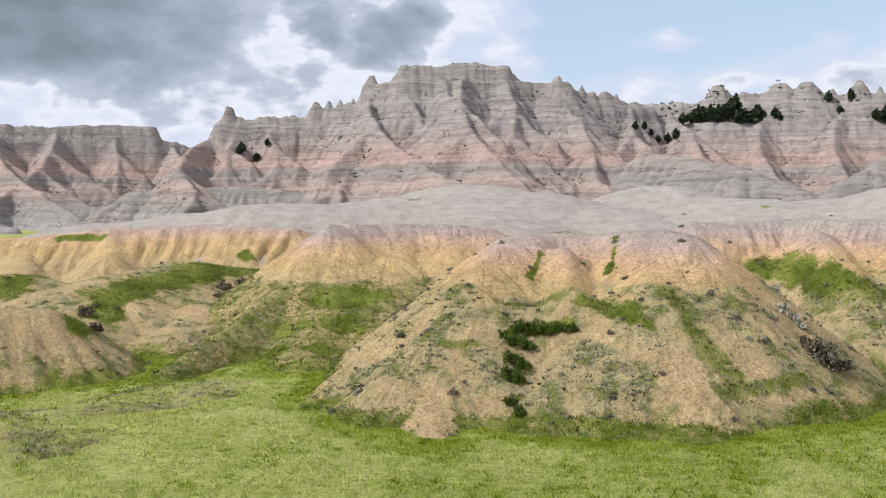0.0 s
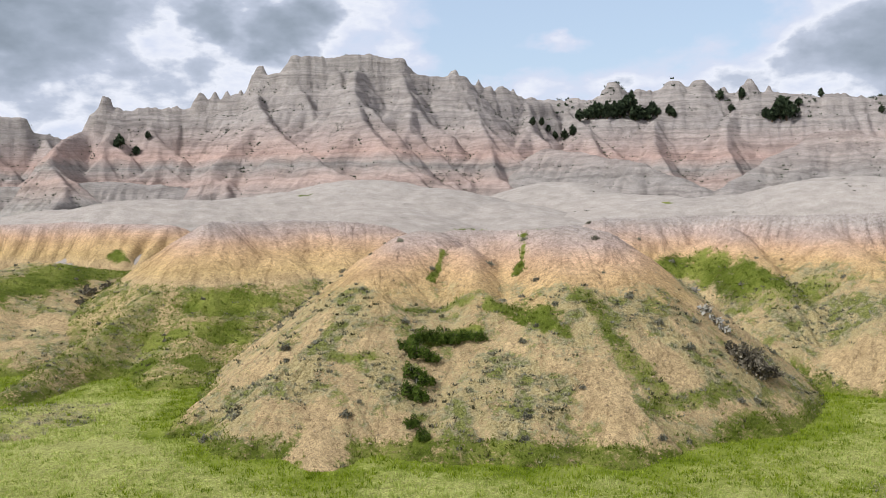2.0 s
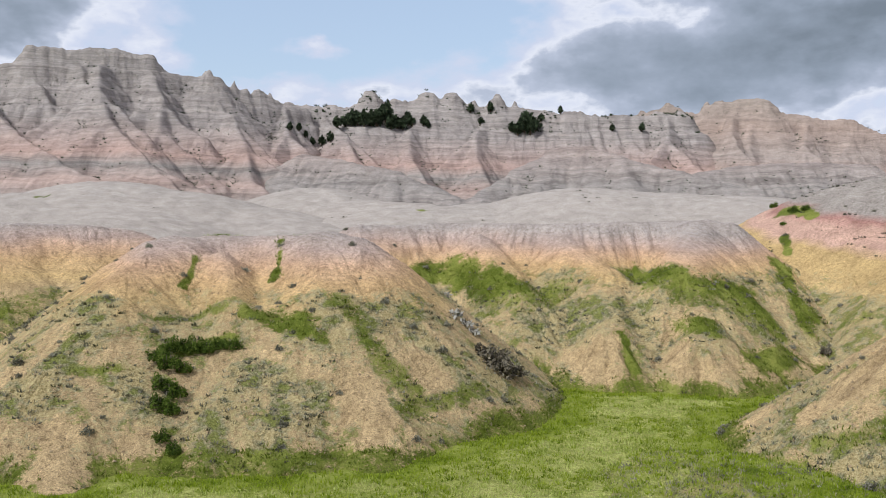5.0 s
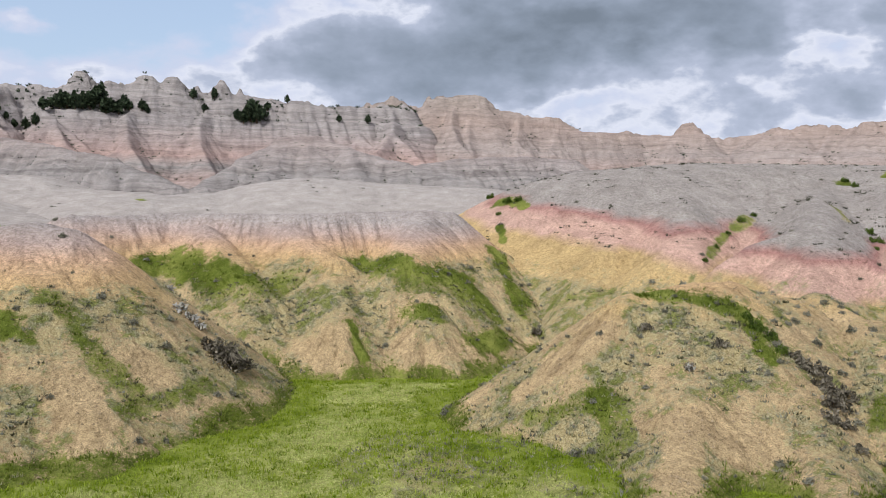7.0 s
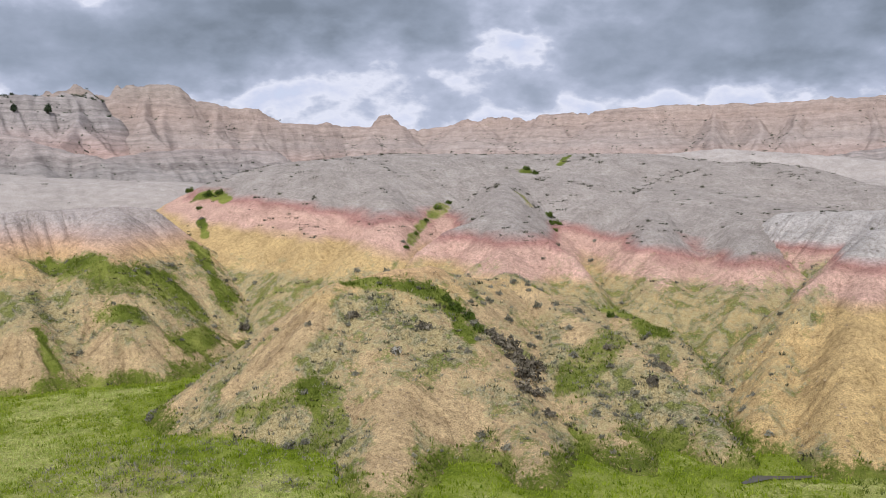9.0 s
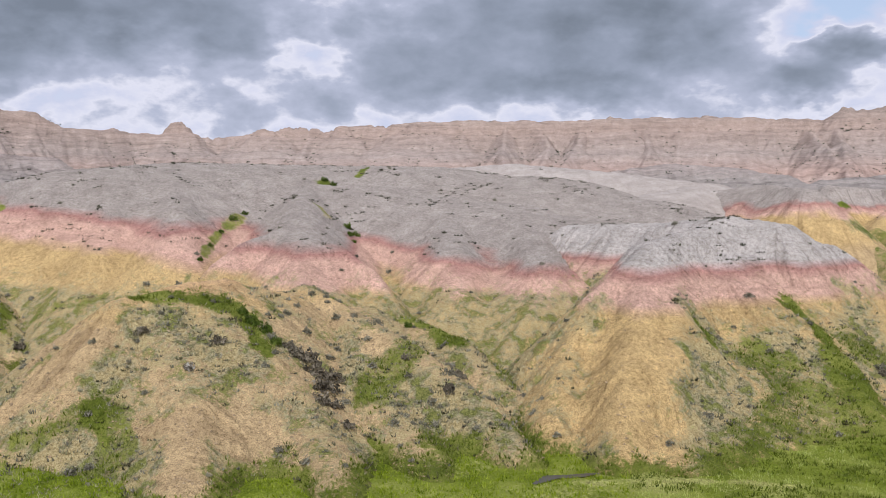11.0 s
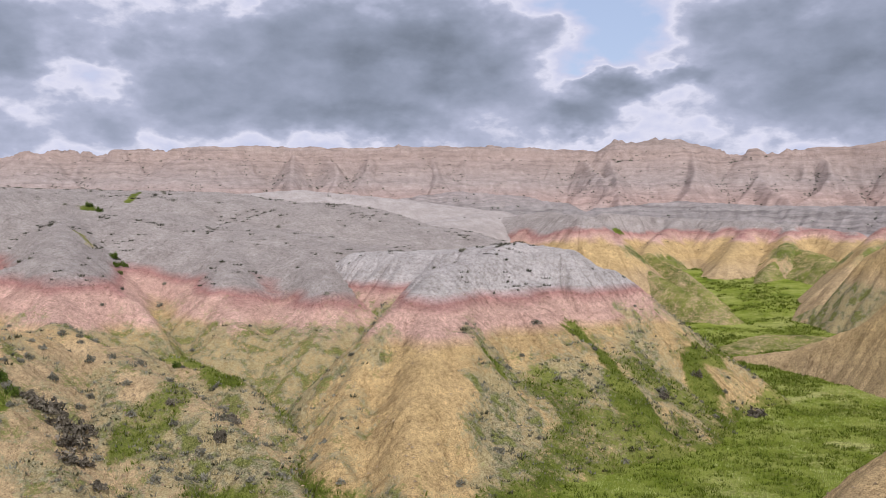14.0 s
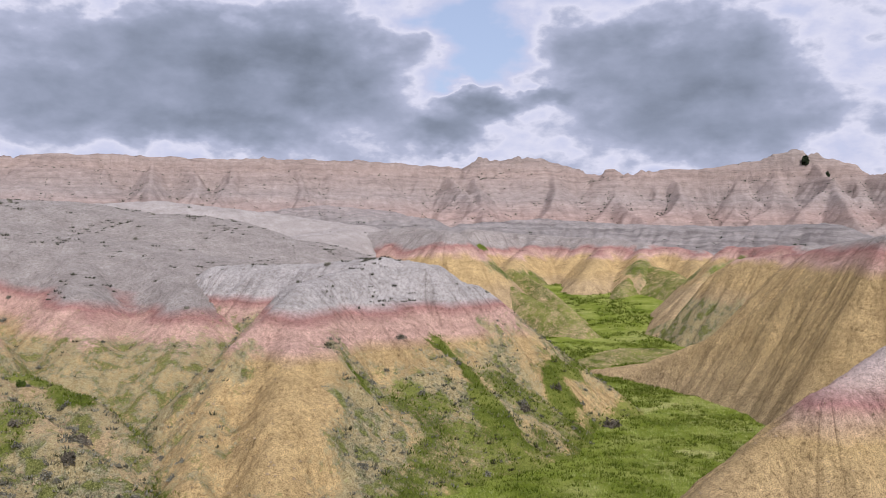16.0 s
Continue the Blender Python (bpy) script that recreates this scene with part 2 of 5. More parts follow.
def clay(name, bands, lowest, highest, warp=1.0, lines=0.16, tilt=(0.0, 0.0), grass=True, lush=False, bump=0.5, fine=1.0, even=0.0, flutes=0.2, cracks=0.5):
    """Banded clay: colour beds by height, blotches, fine grain, painted shade in flutes and cracks, and plant cover
    where the mesh says so.
    """
    m = bpy.data.materials.new(name)
    m.use_nodes = True
    k = Nodes(m.node_tree)
    b = k.n["Principled BSDF"]
    b.inputs["Roughness"].default_value = 0.95
    b.inputs["Specular IOR Level"].default_value = 0.15
    pos = k.n.new("ShaderNodeNewGeometry").outputs["Position"]
    x, y, z = k.split(pos)
    wavy = k.noise(pos, 0.12, 4.0)
    level = k.math("ADD", z, k.math("MULTIPLY", k.math("SUBTRACT", wavy, 0.5), warp * 4))
    if tilt != (0.0, 0.0):
        level = k.math("ADD", level, k.math("ADD", k.math("MULTIPLY", x, tilt[0]), k.math("MULTIPLY", y, tilt[1])))
    col = k.ramp(k.math("DIVIDE", k.math("SUBTRACT", level, lowest), highest - lowest), bands)
    bed = k.noise(k.join(k.math("MULTIPLY", x, 0.03), k.math("MULTIPLY", y, 0.03), level), 1.4 * fine, 4.0, 0.7)
    col = k.mix(lines * 2, col, k.mix(1.0, col, k.ramp(bed, ((0.35, (0.5, 0.47, 0.46)), (0.5, (1.0, 1.0, 1.0)), (0.65, (1.35, 1.32, 1.28)))), "MULTIPLY"))
    blotch = k.noise(pos, 0.35, 5.0, 0.6)
    grain = k.noise(pos, 2.6 * fine, 6.0, 0.78)
    col = k.mix(1.0, col, k.ramp(blotch, ((0.3, (0.82, 0.8, 0.78)), (0.7, (1.14, 1.13, 1.12)))), "MULTIPLY")
    col = k.mix(1.0, col, k.ramp(grain, ((0.36, (0.55, 0.52, 0.5)), (0.46, (0.95, 0.94, 0.93)), (0.54, (1.03, 1.03, 1.03)), (0.66, (1.3, 1.3, 1.3)))), "MULTIPLY") if not even else k.mix(1.0 - even, col, k.ramp(grain, ((0.3, (0.7, 0.7, 0.7)), (0.7, (1.25, 1.25, 1.25)))), "MULTIPLY")
    grit = k.noise(pos, 11.0 * fine, 3.0, 0.7)
    col = k.mix(1.0 - 0.5 * even, col, k.mix(1.0, col, k.ramp(grit, ((0.36, (0.5, 0.47, 0.45)), (0.47, (0.98, 0.98, 0.98)), (0.62, (1.28, 1.28, 1.28)))), "MULTIPLY"))
    run, fall = k.n.new("ShaderNodeAttribute"), k.n.new("ShaderNodeAttribute")
    run.attribute_name, fall.attribute_name = "run", "fall"
    down = k.join(run.outputs["Fac"], k.math("MULTIPLY", fall.outputs["Fac"], 0.09), k.math("MULTIPLY", z, 0.05))
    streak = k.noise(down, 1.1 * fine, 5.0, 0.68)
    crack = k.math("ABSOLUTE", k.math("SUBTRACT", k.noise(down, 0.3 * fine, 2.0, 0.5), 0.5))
    # shade in flutes and cracks painted into the colour, streaked down the slope
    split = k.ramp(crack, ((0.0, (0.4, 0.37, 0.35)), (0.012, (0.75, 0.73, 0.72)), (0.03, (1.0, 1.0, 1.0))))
    flute_shade = k.ramp(streak, ((0.36, (0.72, 0.7, 0.68)), (0.5, (1.0, 1.0, 1.0)), (0.64, (1.16, 1.16, 1.16))))
    calm = k.n.new("ShaderNodeAttribute")
    calm.attribute_name = "calm"
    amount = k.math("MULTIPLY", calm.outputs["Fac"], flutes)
    col = k.mix(amount, col, k.mix(1.0, col, flute_shade, "MULTIPLY"))
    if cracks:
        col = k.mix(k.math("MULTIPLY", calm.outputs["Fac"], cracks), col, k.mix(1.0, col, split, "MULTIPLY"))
    if grass:
        col = cover_colour(k, col, pos, lush)
    k.put(col, b.inputs["Base Color"])
    bp = k.n.new("ShaderNodeBump")
    bp.inputs["Strength"].default_value, bp.inputs["Distance"].default_value = min(1.0, bump * 1.8), 0.32 / fine
    rise = k.math("ADD", grain, k.math("MULTIPLY", k.noise(pos, 0.9 * fine, 4.0), 1.2))
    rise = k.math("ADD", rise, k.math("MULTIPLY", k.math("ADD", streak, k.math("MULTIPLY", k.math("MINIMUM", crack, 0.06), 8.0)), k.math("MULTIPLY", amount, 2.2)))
    k.put(rise, bp.inputs["Height"])
    k.put(bp.outputs[0], b.inputs["Normal"])
    return m


def cover_colour(k, col, pos, lush):
    """Lays dry plants and green grass over the earth, in clumps, as far as the mesh's cover values say."""
    dry, green = k.n.new("ShaderNodeAttribute"), k.n.new("ShaderNodeAttribute")
    dry.attribute_name, green.attribute_name = "dry", "green"
    clump, tuft, patch = k.noise(pos, 0.8, 5.0, 0.65), k.noise(pos, 3.4, 5.0, 0.78), k.noise(pos, 0.22, 3.0)
    leaf, sort = k.noise(pos, 9.0, 3.0, 0.7), k.noise(pos, 0.5, 4.0, 0.6)
    shade = k.math("ADD", k.math("MULTIPLY", tuft, 0.5), k.math("MULTIPLY", leaf, 0.5))
    straw = k.ramp(shade, ((0.36, (0.11, 0.085, 0.038)), (0.48, (0.37, 0.295, 0.145)), (0.62, (0.58, 0.49, 0.28))))
    sage = k.ramp(shade, ((0.36, (0.06, 0.058, 0.032)), (0.48, (0.21, 0.195, 0.12)), (0.62, (0.43, 0.4, 0.28))))
    olive = k.ramp(shade, ((0.36, (0.04, 0.05, 0.012)), (0.48, (0.15, 0.16, 0.042)), (0.62, (0.34, 0.34, 0.12))))
    dry_col = k.mix(k.span(sort, 0.44, 0.56), straw, k.mix(k.span(sort, 0.5, 0.6), sage, olive))
    speck = k.math("ADD", k.math("MULTIPLY", clump, 0.35), k.math("MULTIPLY", tuft, 0.65))
    fac = k.span(k.math("ADD", k.math("MULTIPLY", dry.outputs["Fac"], 0.4), speck), 0.66, 0.8)
    col = k.mix(fac, col, dry_col)
    tone = k.math("ADD", k.math("MULTIPLY", patch, 0.45), k.math("MULTIPLY", shade, 0.55))
    green_col = k.ramp(tone, ((0.36, (0.06, 0.095, 0.004)), (0.48, (0.185, 0.24, 0.018)), (0.62, (0.37, 0.4, 0.1))) if lush else ((0.36, (0.035, 0.05, 0.005)), (0.48, (0.115, 0.145, 0.018)), (0.62, (0.28, 0.295, 0.07))))
    fac = k.span(k.math("ADD", k.math("MULTIPLY", green.outputs["Fac"], 0.46), speck), 0.7, 0.9)
    return k.mix(fac, col, green_col)


OCHRE, SAND, ROSE, RED, ASH, PALE = (0.535, 0.39, 0.19), (0.5, 0.375, 0.215), (0.58, 0.385, 0.315), (0.4, 0.215, 0.19), (0.365, 0.332, 0.31), (0.47, 0.445, 0.43)
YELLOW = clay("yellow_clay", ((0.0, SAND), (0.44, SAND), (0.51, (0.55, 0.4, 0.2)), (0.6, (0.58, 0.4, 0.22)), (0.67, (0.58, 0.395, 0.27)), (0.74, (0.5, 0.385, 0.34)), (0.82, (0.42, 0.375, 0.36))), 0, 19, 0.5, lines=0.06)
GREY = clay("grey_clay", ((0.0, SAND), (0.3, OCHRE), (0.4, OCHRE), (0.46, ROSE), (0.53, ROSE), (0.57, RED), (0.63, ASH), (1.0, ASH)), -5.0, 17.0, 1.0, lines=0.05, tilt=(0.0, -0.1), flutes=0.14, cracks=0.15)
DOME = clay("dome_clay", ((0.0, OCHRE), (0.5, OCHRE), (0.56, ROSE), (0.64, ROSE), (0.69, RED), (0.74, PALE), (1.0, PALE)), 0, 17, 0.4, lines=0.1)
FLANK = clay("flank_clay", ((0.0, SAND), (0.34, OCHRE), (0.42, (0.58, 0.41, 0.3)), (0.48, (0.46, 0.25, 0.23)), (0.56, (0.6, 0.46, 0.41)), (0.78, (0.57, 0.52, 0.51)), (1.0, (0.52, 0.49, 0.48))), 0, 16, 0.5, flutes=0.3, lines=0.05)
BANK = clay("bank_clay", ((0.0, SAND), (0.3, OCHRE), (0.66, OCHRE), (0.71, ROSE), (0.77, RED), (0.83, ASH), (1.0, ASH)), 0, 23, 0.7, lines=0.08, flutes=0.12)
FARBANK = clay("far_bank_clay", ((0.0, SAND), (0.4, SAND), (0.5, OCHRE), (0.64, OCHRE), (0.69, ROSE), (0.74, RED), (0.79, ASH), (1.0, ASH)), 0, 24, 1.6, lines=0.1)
PLAIN = clay("smooth_clay", ((0.0, (0.375, 0.335, 0.31)), (0.5, (0.375, 0.34, 0.318)), (1.0, (0.4, 0.365, 0.345))), 8, 30, 1.0, 0.04, bump=0.12, fine=0.6, even=0.6, flutes=0.1, cracks=0.0)
WALL = clay("wall_clay", ((0.0, (0.36, 0.342, 0.338)), (0.1, (0.302, 0.279, 0.27)), (0.2, (0.405, 0.31, 0.284)), (0.27, (0.302, 0.279, 0.27)), (0.33, (0.423, 0.306, 0.275)), (0.42, (0.378, 0.31, 0.293)), (0.52, (0.342, 0.31, 0.302)), (1.0, (0.315, 0.293, 0.284))), 12, 75, 0.9, 0.27, fine=0.75, bump=0.5, flutes=0.12, even=0.55, cracks=0.0, grass=False)
EASTC = clay("east_wall_clay", ((0.0, (0.36, 0.342, 0.338)), (0.18, (0.378, 0.338, 0.315)), (0.38, (0.423, 0.315, 0.279)), (0.55, (0.369, 0.315, 0.293)), (0.8, (0.378, 0.297, 0.261)), (1.0, (0.351, 0.297, 0.266))), 12, 60, 1.0, 0.2, fine=0.75, bump=0.5, flutes=0.12, even=0.55, cracks=0.0, grass=False)
FOOT = clay("pale_bedded_clay", ((0.0, (0.333, 0.297, 0.288)), (0.4, (0.302, 0.279, 0.27)), (0.6, (0.342, 0.297, 0.284)), (0.75, (0.378, 0.315, 0.297)), (1.0, (0.302, 0.279, 0.27))), 12, 45, 1.2, 0.28, fine=0.75, bump=0.5, flutes=0.12, even=0.55, cracks=0.0, grass=False)
MEADOW = clay("meadow", ((0.0, (0.43, 0.45, 0.15)), (1.0, (0.43, 0.45, 0.15))), -2, 20, 1.0, 0.0, bump=0.6, flutes=0.0, lush=True)

STROKES = {                              # plant cover: lines of (x, y, z, radius)
    "mound_main": (
        ("green", [(10, 97, 15, 1.0), (18, 97, 15, 1.0), (26, 93, 15, 0.9)]),
        ("green", [(13.5, 78.9, 8.8, 1.1), (16.9, 76.1, 8.1, 1.7), (18.6, 73.1, 7.1, 1.2)]),
        ("olive", [(21.6, 77.2, 9.9, 1.3), (22.3, 72.9, 7.1, 1.4), (23.9, 69.3, 4.4, 1.3), (24.9, 68.3, 3.3, 1.4)]),
        ("green", [(10.2, 89.1, 13.2, 0.4), (9.5, 86.2, 11.6, 0.5), (8.6, 84.7, 10.8, 0.5)]),
        ("green", [(19.3, 92.5, 14.7, 0.4), (18.2, 88.2, 12.8, 0.4), (16.9, 84.7, 11.3, 0.6)]),
        ("olive", [(5.0, 79.1, 8.7, 0.7), (9.7, 80.7, 8.4, 1.0), (11.6, 80.1, 9.3, 0.9)]),
        ("dry", [(1.5, 77.6, 8.2, 1.5), (-3.2, 73.4, 5.1, 1.6), (-7.7, 72.1, 2.2, 1.8), (-11.1, 70.8, 0.3, 1.4)]),
        ("dry", [(3.2, 73.0, 5.0, 1.6), (3.5, 69.5, 2.1, 1.3)]),
        ("olive", [(0.0, 73.9, 5.3, 0.7), (2.6, 73.9, 5.4, 0.7)]),
        ("olive", [(-5.4, 65.2, 0.4, 1.9)]),
        ("bare", [(-1.3, 68.9, 2.6, 0.9), (-1.5, 64.5, 1.3, 1.4), (-1.6, 60.4, 0.1, 1.5)]),
        ("bare", [(19.8, 67.5, 3.6, 1.5), (20.3, 63.5, 1.7, 1.5)]),
        ("dry", [(12.4, 72.8, 4.9, 1.4), (16.0, 68.0, 3.1, 2.2), (12.7, 64.5, 1.4, 1.7)]),
        ("dry", [(23.4, 76.6, 9.5, 1.0), (26.4, 75.1, 8.1, 1.2), (29.0, 71.9, 5.3, 1.5), (30.3, 69.2, 3.0, 1.2)]),
        ("olive", [(23.1, 65.7, 2.5, 0.9), (27.9, 67.9, 2.5, 1.3), (31.2, 69.2, 2.9, 1.0)]),
        ("green", [(5.6, 64.3, -0.0, 1.3), (10.5, 63.7, 0.2, 0.9), (15.3, 61.5, 0.3, 0.9)]),
        ("green", [(5.3, 69.8, 2.0, 0.9), (5.6, 68.3, 1.0, 1.1)]),
        ("green", [(6.7, 75.8, 6.4, 0.9), (11.6, 76.5, 6.9, 1.0)]),
        ("bare", [(5.4, 85.4, 12.0, 1.6), (3.7, 82.2, 10.7, 0.9)]),
        ("bare", [(12.8, 84.6, 11.9, 1.0), (12.7, 82.1, 10.8, 1.3)]),
        ("bare", [(22.0, 84.4, 12.9, 2.5), (24.0, 82.1, 12.0, 1.6)]),),
    "mound_left": (
        ("green", [(-17.2, 107.4, 6.0, 2.4), (-8.7, 109.2, 6.4, 2.4)]),
        ("green", [(-19.5, 102.1, 2.8, 2.3), (-12.1, 103.2, 3.2, 2.6)]),
        ("green", [(-20.9, 96.9, 0.6, 1.9), (-14.2, 95.3, 1.4, 1.8)]),
        ("dry", [(-21.4, 109.2, 7.2, 1.1), (-24.8, 101.0, 3.7, 1.4), (-27.8, 92.4, 1.8, 1.5)]),),
    "mound_far_left": (("green", [(-73.7, 164.3, 12.6, 1.3), (-65.4, 163.2, 12.8, 1.1)]), ("green", [(-37.2, 157.3, 9.8, 2.0), (-20.7, 123.3, 12.3, 2.3)]), ("bare", [(-50.7, 162.5, 11.7, 4.2)]), ("bare", [(-60.1, 157.9, 10.4, 3.2)])),
    "grass_hill": (("green", [(-30.4, 145.5, 7.3, 3.7), (-39.2, 125.5, 8.1, 4.1), (-45.4, 112.7, 6.2, 3.8), (-40.8, 89.1, 5.5, 2.4)]), ("green", [(-62.2, 124.9, 8.2, 2.6), (-62.3, 116.9, 6.4, 2.5)]), ("bare", [(-34.6, 114.4, 4.2, 2.2)]), ("bare", [(-43.9, 85.4, 5.5, 2.7)]), ("bare", [(-42.3, 111.8, 5.1, 0.7), (-41.3, 108.9, 3.8, 0.6)])),
    "mound_middle": (("green", [(42, 108.7, 10.4, 2.9), (44.8, 104.3, 9.9, 2.8)]), ("olive", [(45.1, 101.4, 8.6, 3.5), (47.5, 95.3, 7.7, 3.3), (53.6, 96.7, 8, 2.8)]), ("olive", [(65, 96.7, 10.8, 2.9), (65.1, 86.2, 9.8, 4.0), (71, 83.4, 7.1, 4.1), (74.9, 81.9, 4.5, 2.8)]), ("dry", [(52.4, 94.5, 6.9, 4.0), (53.5, 88.6, 6.1, 3.2)]), 
        ("bare", [(48.5, 113.6, 14, 1.9), (54.4, 107.5, 13.6, 2.6)]), ("bare", [(64.2, 102.6, 14, 3.0), (69.8, 93.9, 13.8, 2.9), (81.3, 95, 14.5, 3.1)]), ("bare", [(58.8, 100.6, 13, 2.2)]), ("bare", [(50, 85.4, 3.2, 1.9), (49.5, 79.9, 1.6, 1.5)]), ("bare", [(57.8, 78.5, 3.1, 1.9)]),
        ("dry", [(48.4, 91.5, 5.1, 3.2), (52.3, 87, 5.3, 3.2), (58.2, 86.8, 6.4, 2.0)]), ("dry", [(70.7, 80.3, 4.9, 2.0)]),
        ("green", [(32.3, 89.3, 11.6, 2.4), (44.4, 103.9, 9.6, 2.8), (48.8, 96.4, 8.6, 2.0)]), ("green", [(64.8, 96.8, 10.5, 1.5), (65.9, 86.2, 10, 2.7), (73.3, 85.4, 7.6, 3.2), (74.9, 81.9, 4.5, 2.1)]), ("green", [(62.7, 79.8, 5.6, 2.5)]), ("green", [(54.1, 82.9, 5, 0.9), (52.9, 78.3, 1.9, 0.6)]),
        ("green", [(66, 75.8, 2.4, 2.2), (72.2, 76.9, 2.6, 2.0)]), ("green", [(83.6, 91.6, 11.3, 1.5), (80.7, 84, 6.8, 2.2), (77.7, 77.9, 4.8, 2.1)]), ("green", [(83.7, 147.5, 16.2, 0.5), (104.9, 137.6, 17.1, 0.5)])),
    "mound_near": (("green", [(59.9, 47.6, 11, 1.0), (63.2, 44, 10.7, 1.7), (64.4, 40.3, 9, 1.4)]), ("dry", [(45.7, 43.4, 1.1, 2.4), (47.2, 38.7, 1.7, 2.3)]), ("olive", [(47.1, 46.9, 2.6, 1.7), (50.6, 42.4, 4, 1.6), (46.2, 39.8, 1, 1.9)]),
        ("bare", [(56.3, 48.1, 9.2, 1.2), (51.1, 48.6, 5.7, 1.5), (48.9, 50.1, 3.6, 1.1)]), ("bare", [(51.1, 36.8, 3.9, 1.1), (45.1, 33.2, 1.7, 1.3)]), ("bare", [(53.1, 33.9, 2.7, 2.2)]),
        ("dry", [(57.2, 45.4, 9, 1.6), (58.5, 41.1, 7.9, 2.5), (59.5, 37.8, 6.4, 2.0)]), ("dry", [(47.2, 45.4, 2.6, 2.0), (47.7, 40.4, 1.7, 2.3)]),
        ("green", [(60.7, 46.5, 11.1, 1.0), (63.1, 43.3, 10.4, 1.5), (64.1, 40.8, 9.3, 1.4), (61.4, 36.6, 6.8, 0.8)]), ("green", [(50.2, 44.3, 4.4, 0.9), (48.5, 41.7, 2.7, 1.0)])),
    "mound_spur": (("green", [(85.8, 39.6, 8.3, 1.8), (81.6, 32.9, 7.3, 1.9), (91.6, 31.8, 4.6, 1.8)]), ("olive", [(69.7, 29.1, 5.9, 2.4), (63.5, 29.4, 3.2, 2.2)]), ("green", [(60.4, 29.1, 2.1, 0.9), (58.4, 26.1, 0.2, 1.3)]), ("olive", [(93, 31, 3.9, 1.6), (73.2, 20.5, 3.3, 1.2)]), ("green", [(86.9, 43, 8.9, 1.0), (87, 35.6, 7.5, 1.8), (92.6, 32.2, 5.5, 1.5)]), ("dry", [(65.6, 28.4, 3.6, 2.7), (62.6, 20.8, 1.1, 2.1)]), 
        ("bare", [(73.8, 40, 9, 1.2)]), ("bare", [(70.7, 31.8, 6.4, 1.4)]), ("dry", [(67.6, 32.4, 5.4, 1.9), (66.4, 25.1, 3.4, 2.4), (63.6, 19.4, 2.1, 1.7)]),
        ("green", [(78.2, 39.3, 9.2, 1.1), (85.3, 35.9, 7.3, 1.8), (77, 26.6, 6, 1.4)]), ("green", [(59, 29.7, 2.7, 1.0), (56.8, 26, 0.4, 1.4), (51.2, 23.8, 0.4, 1.8)]), ("green", [(58.9, 19.5, 0, 1.5)]), ("green", [(64.6, 36.1, 6.4, 1.0), (62.6, 32.5, 4.2, 1.3)])),
    "hill_grey": (
        ("green", [(100.9, 109.6, 18.6, 2.4), (98.5, 102.0, 17.7, 1.1)]),
        ("green", [(93.4, 101.8, 14.8, 0.8), (90.2, 97.6, 12.5, 0.6)]),
        ("olive", [(115.8, 74.0, 16.8, 1.1), (108.3, 72.1, 14.6, 0.7), (98.9, 68.1, 12.3, 0.6), (90.4, 65.2, 9.2, 0.6)]),
        ("green", [(137.0, 70.7, 21.9, 1.5)]),
        ("olive", [(119.6, 62.6, 18.5, 1.2), (116.4, 59.2, 16.9, 1.1)]),
        ("green", [(117.6, 56.7, 16.9, 1.3), (112.8, 53.8, 14.2, 0.5)]),
        ("green", [(151.7, 69.5, 25.1, 0.7), (143.0, 67.4, 23.2, 0.7)]),
        ("olive", [(83.6, 80.8, 5.1, 1.6), (85.5, 74.9, 6.8, 1.0)]),
        ("olive", [(97.7, 30.2, 5.5, 1.6), (91.9, 27.2, 2.9, 1.2)]),
        ("bare", [(93.2, 77.5, 11.2, 3.0)]),
        ("bare", [(93.1, 57.9, 11.7, 1.5), (94.1, 47.1, 11.3, 2.0)]),
        ("bare", [(107.5, 98.5, 21.6, 3.6), (112.0, 85.0, 20.5, 3.5)]),
),
    "mound_dome": (
        ("dry", [(76, 1.8, 3.3, 1.4), (68.1, 2.4, 1, 1.5)]), ("olive", [(82.4, 0.5, 5.2, 1.6), (77.8, -1.9, 2.2, 2.6), (70.9, 0, 0.4, 2.4), (78.6, -6.6, 1.2, 3)]),
        ("olive", [(88.8, -7.9, 4.5, 2.2), (89.2, -12, 1.9, 2.8)]), ("green", [(89, -4.2, 6.5, 0.8), (84.8, -6.5, 4, 1), (80.8, -9.1, 1.4, 1)]),
        ("bare", [(86.2, 11.8, 13.1, 2.7), (78.8, 10.8, 9.7, 3.0), (73.2, 10.8, 6.9, 2.8), (66.2, 10.2, 3.5, 3.3)]), ("bare", [(89.4, 3.8, 9.7, 3.3), (98, -1, 11.2, 4.3)]), ("bare", [(109.4, 11.2, 15.5, 4.1), (103, 0.8, 15, 4.5)]),
        ("dry", [(76.9, 4.2, 5.6, 2.4), (70.4, 3.4, 2.4, 2.4)]), ("dry", [(84.5, -1.4, 6.2, 2.6), (84.8, -6.4, 4.4, 3.2)]),
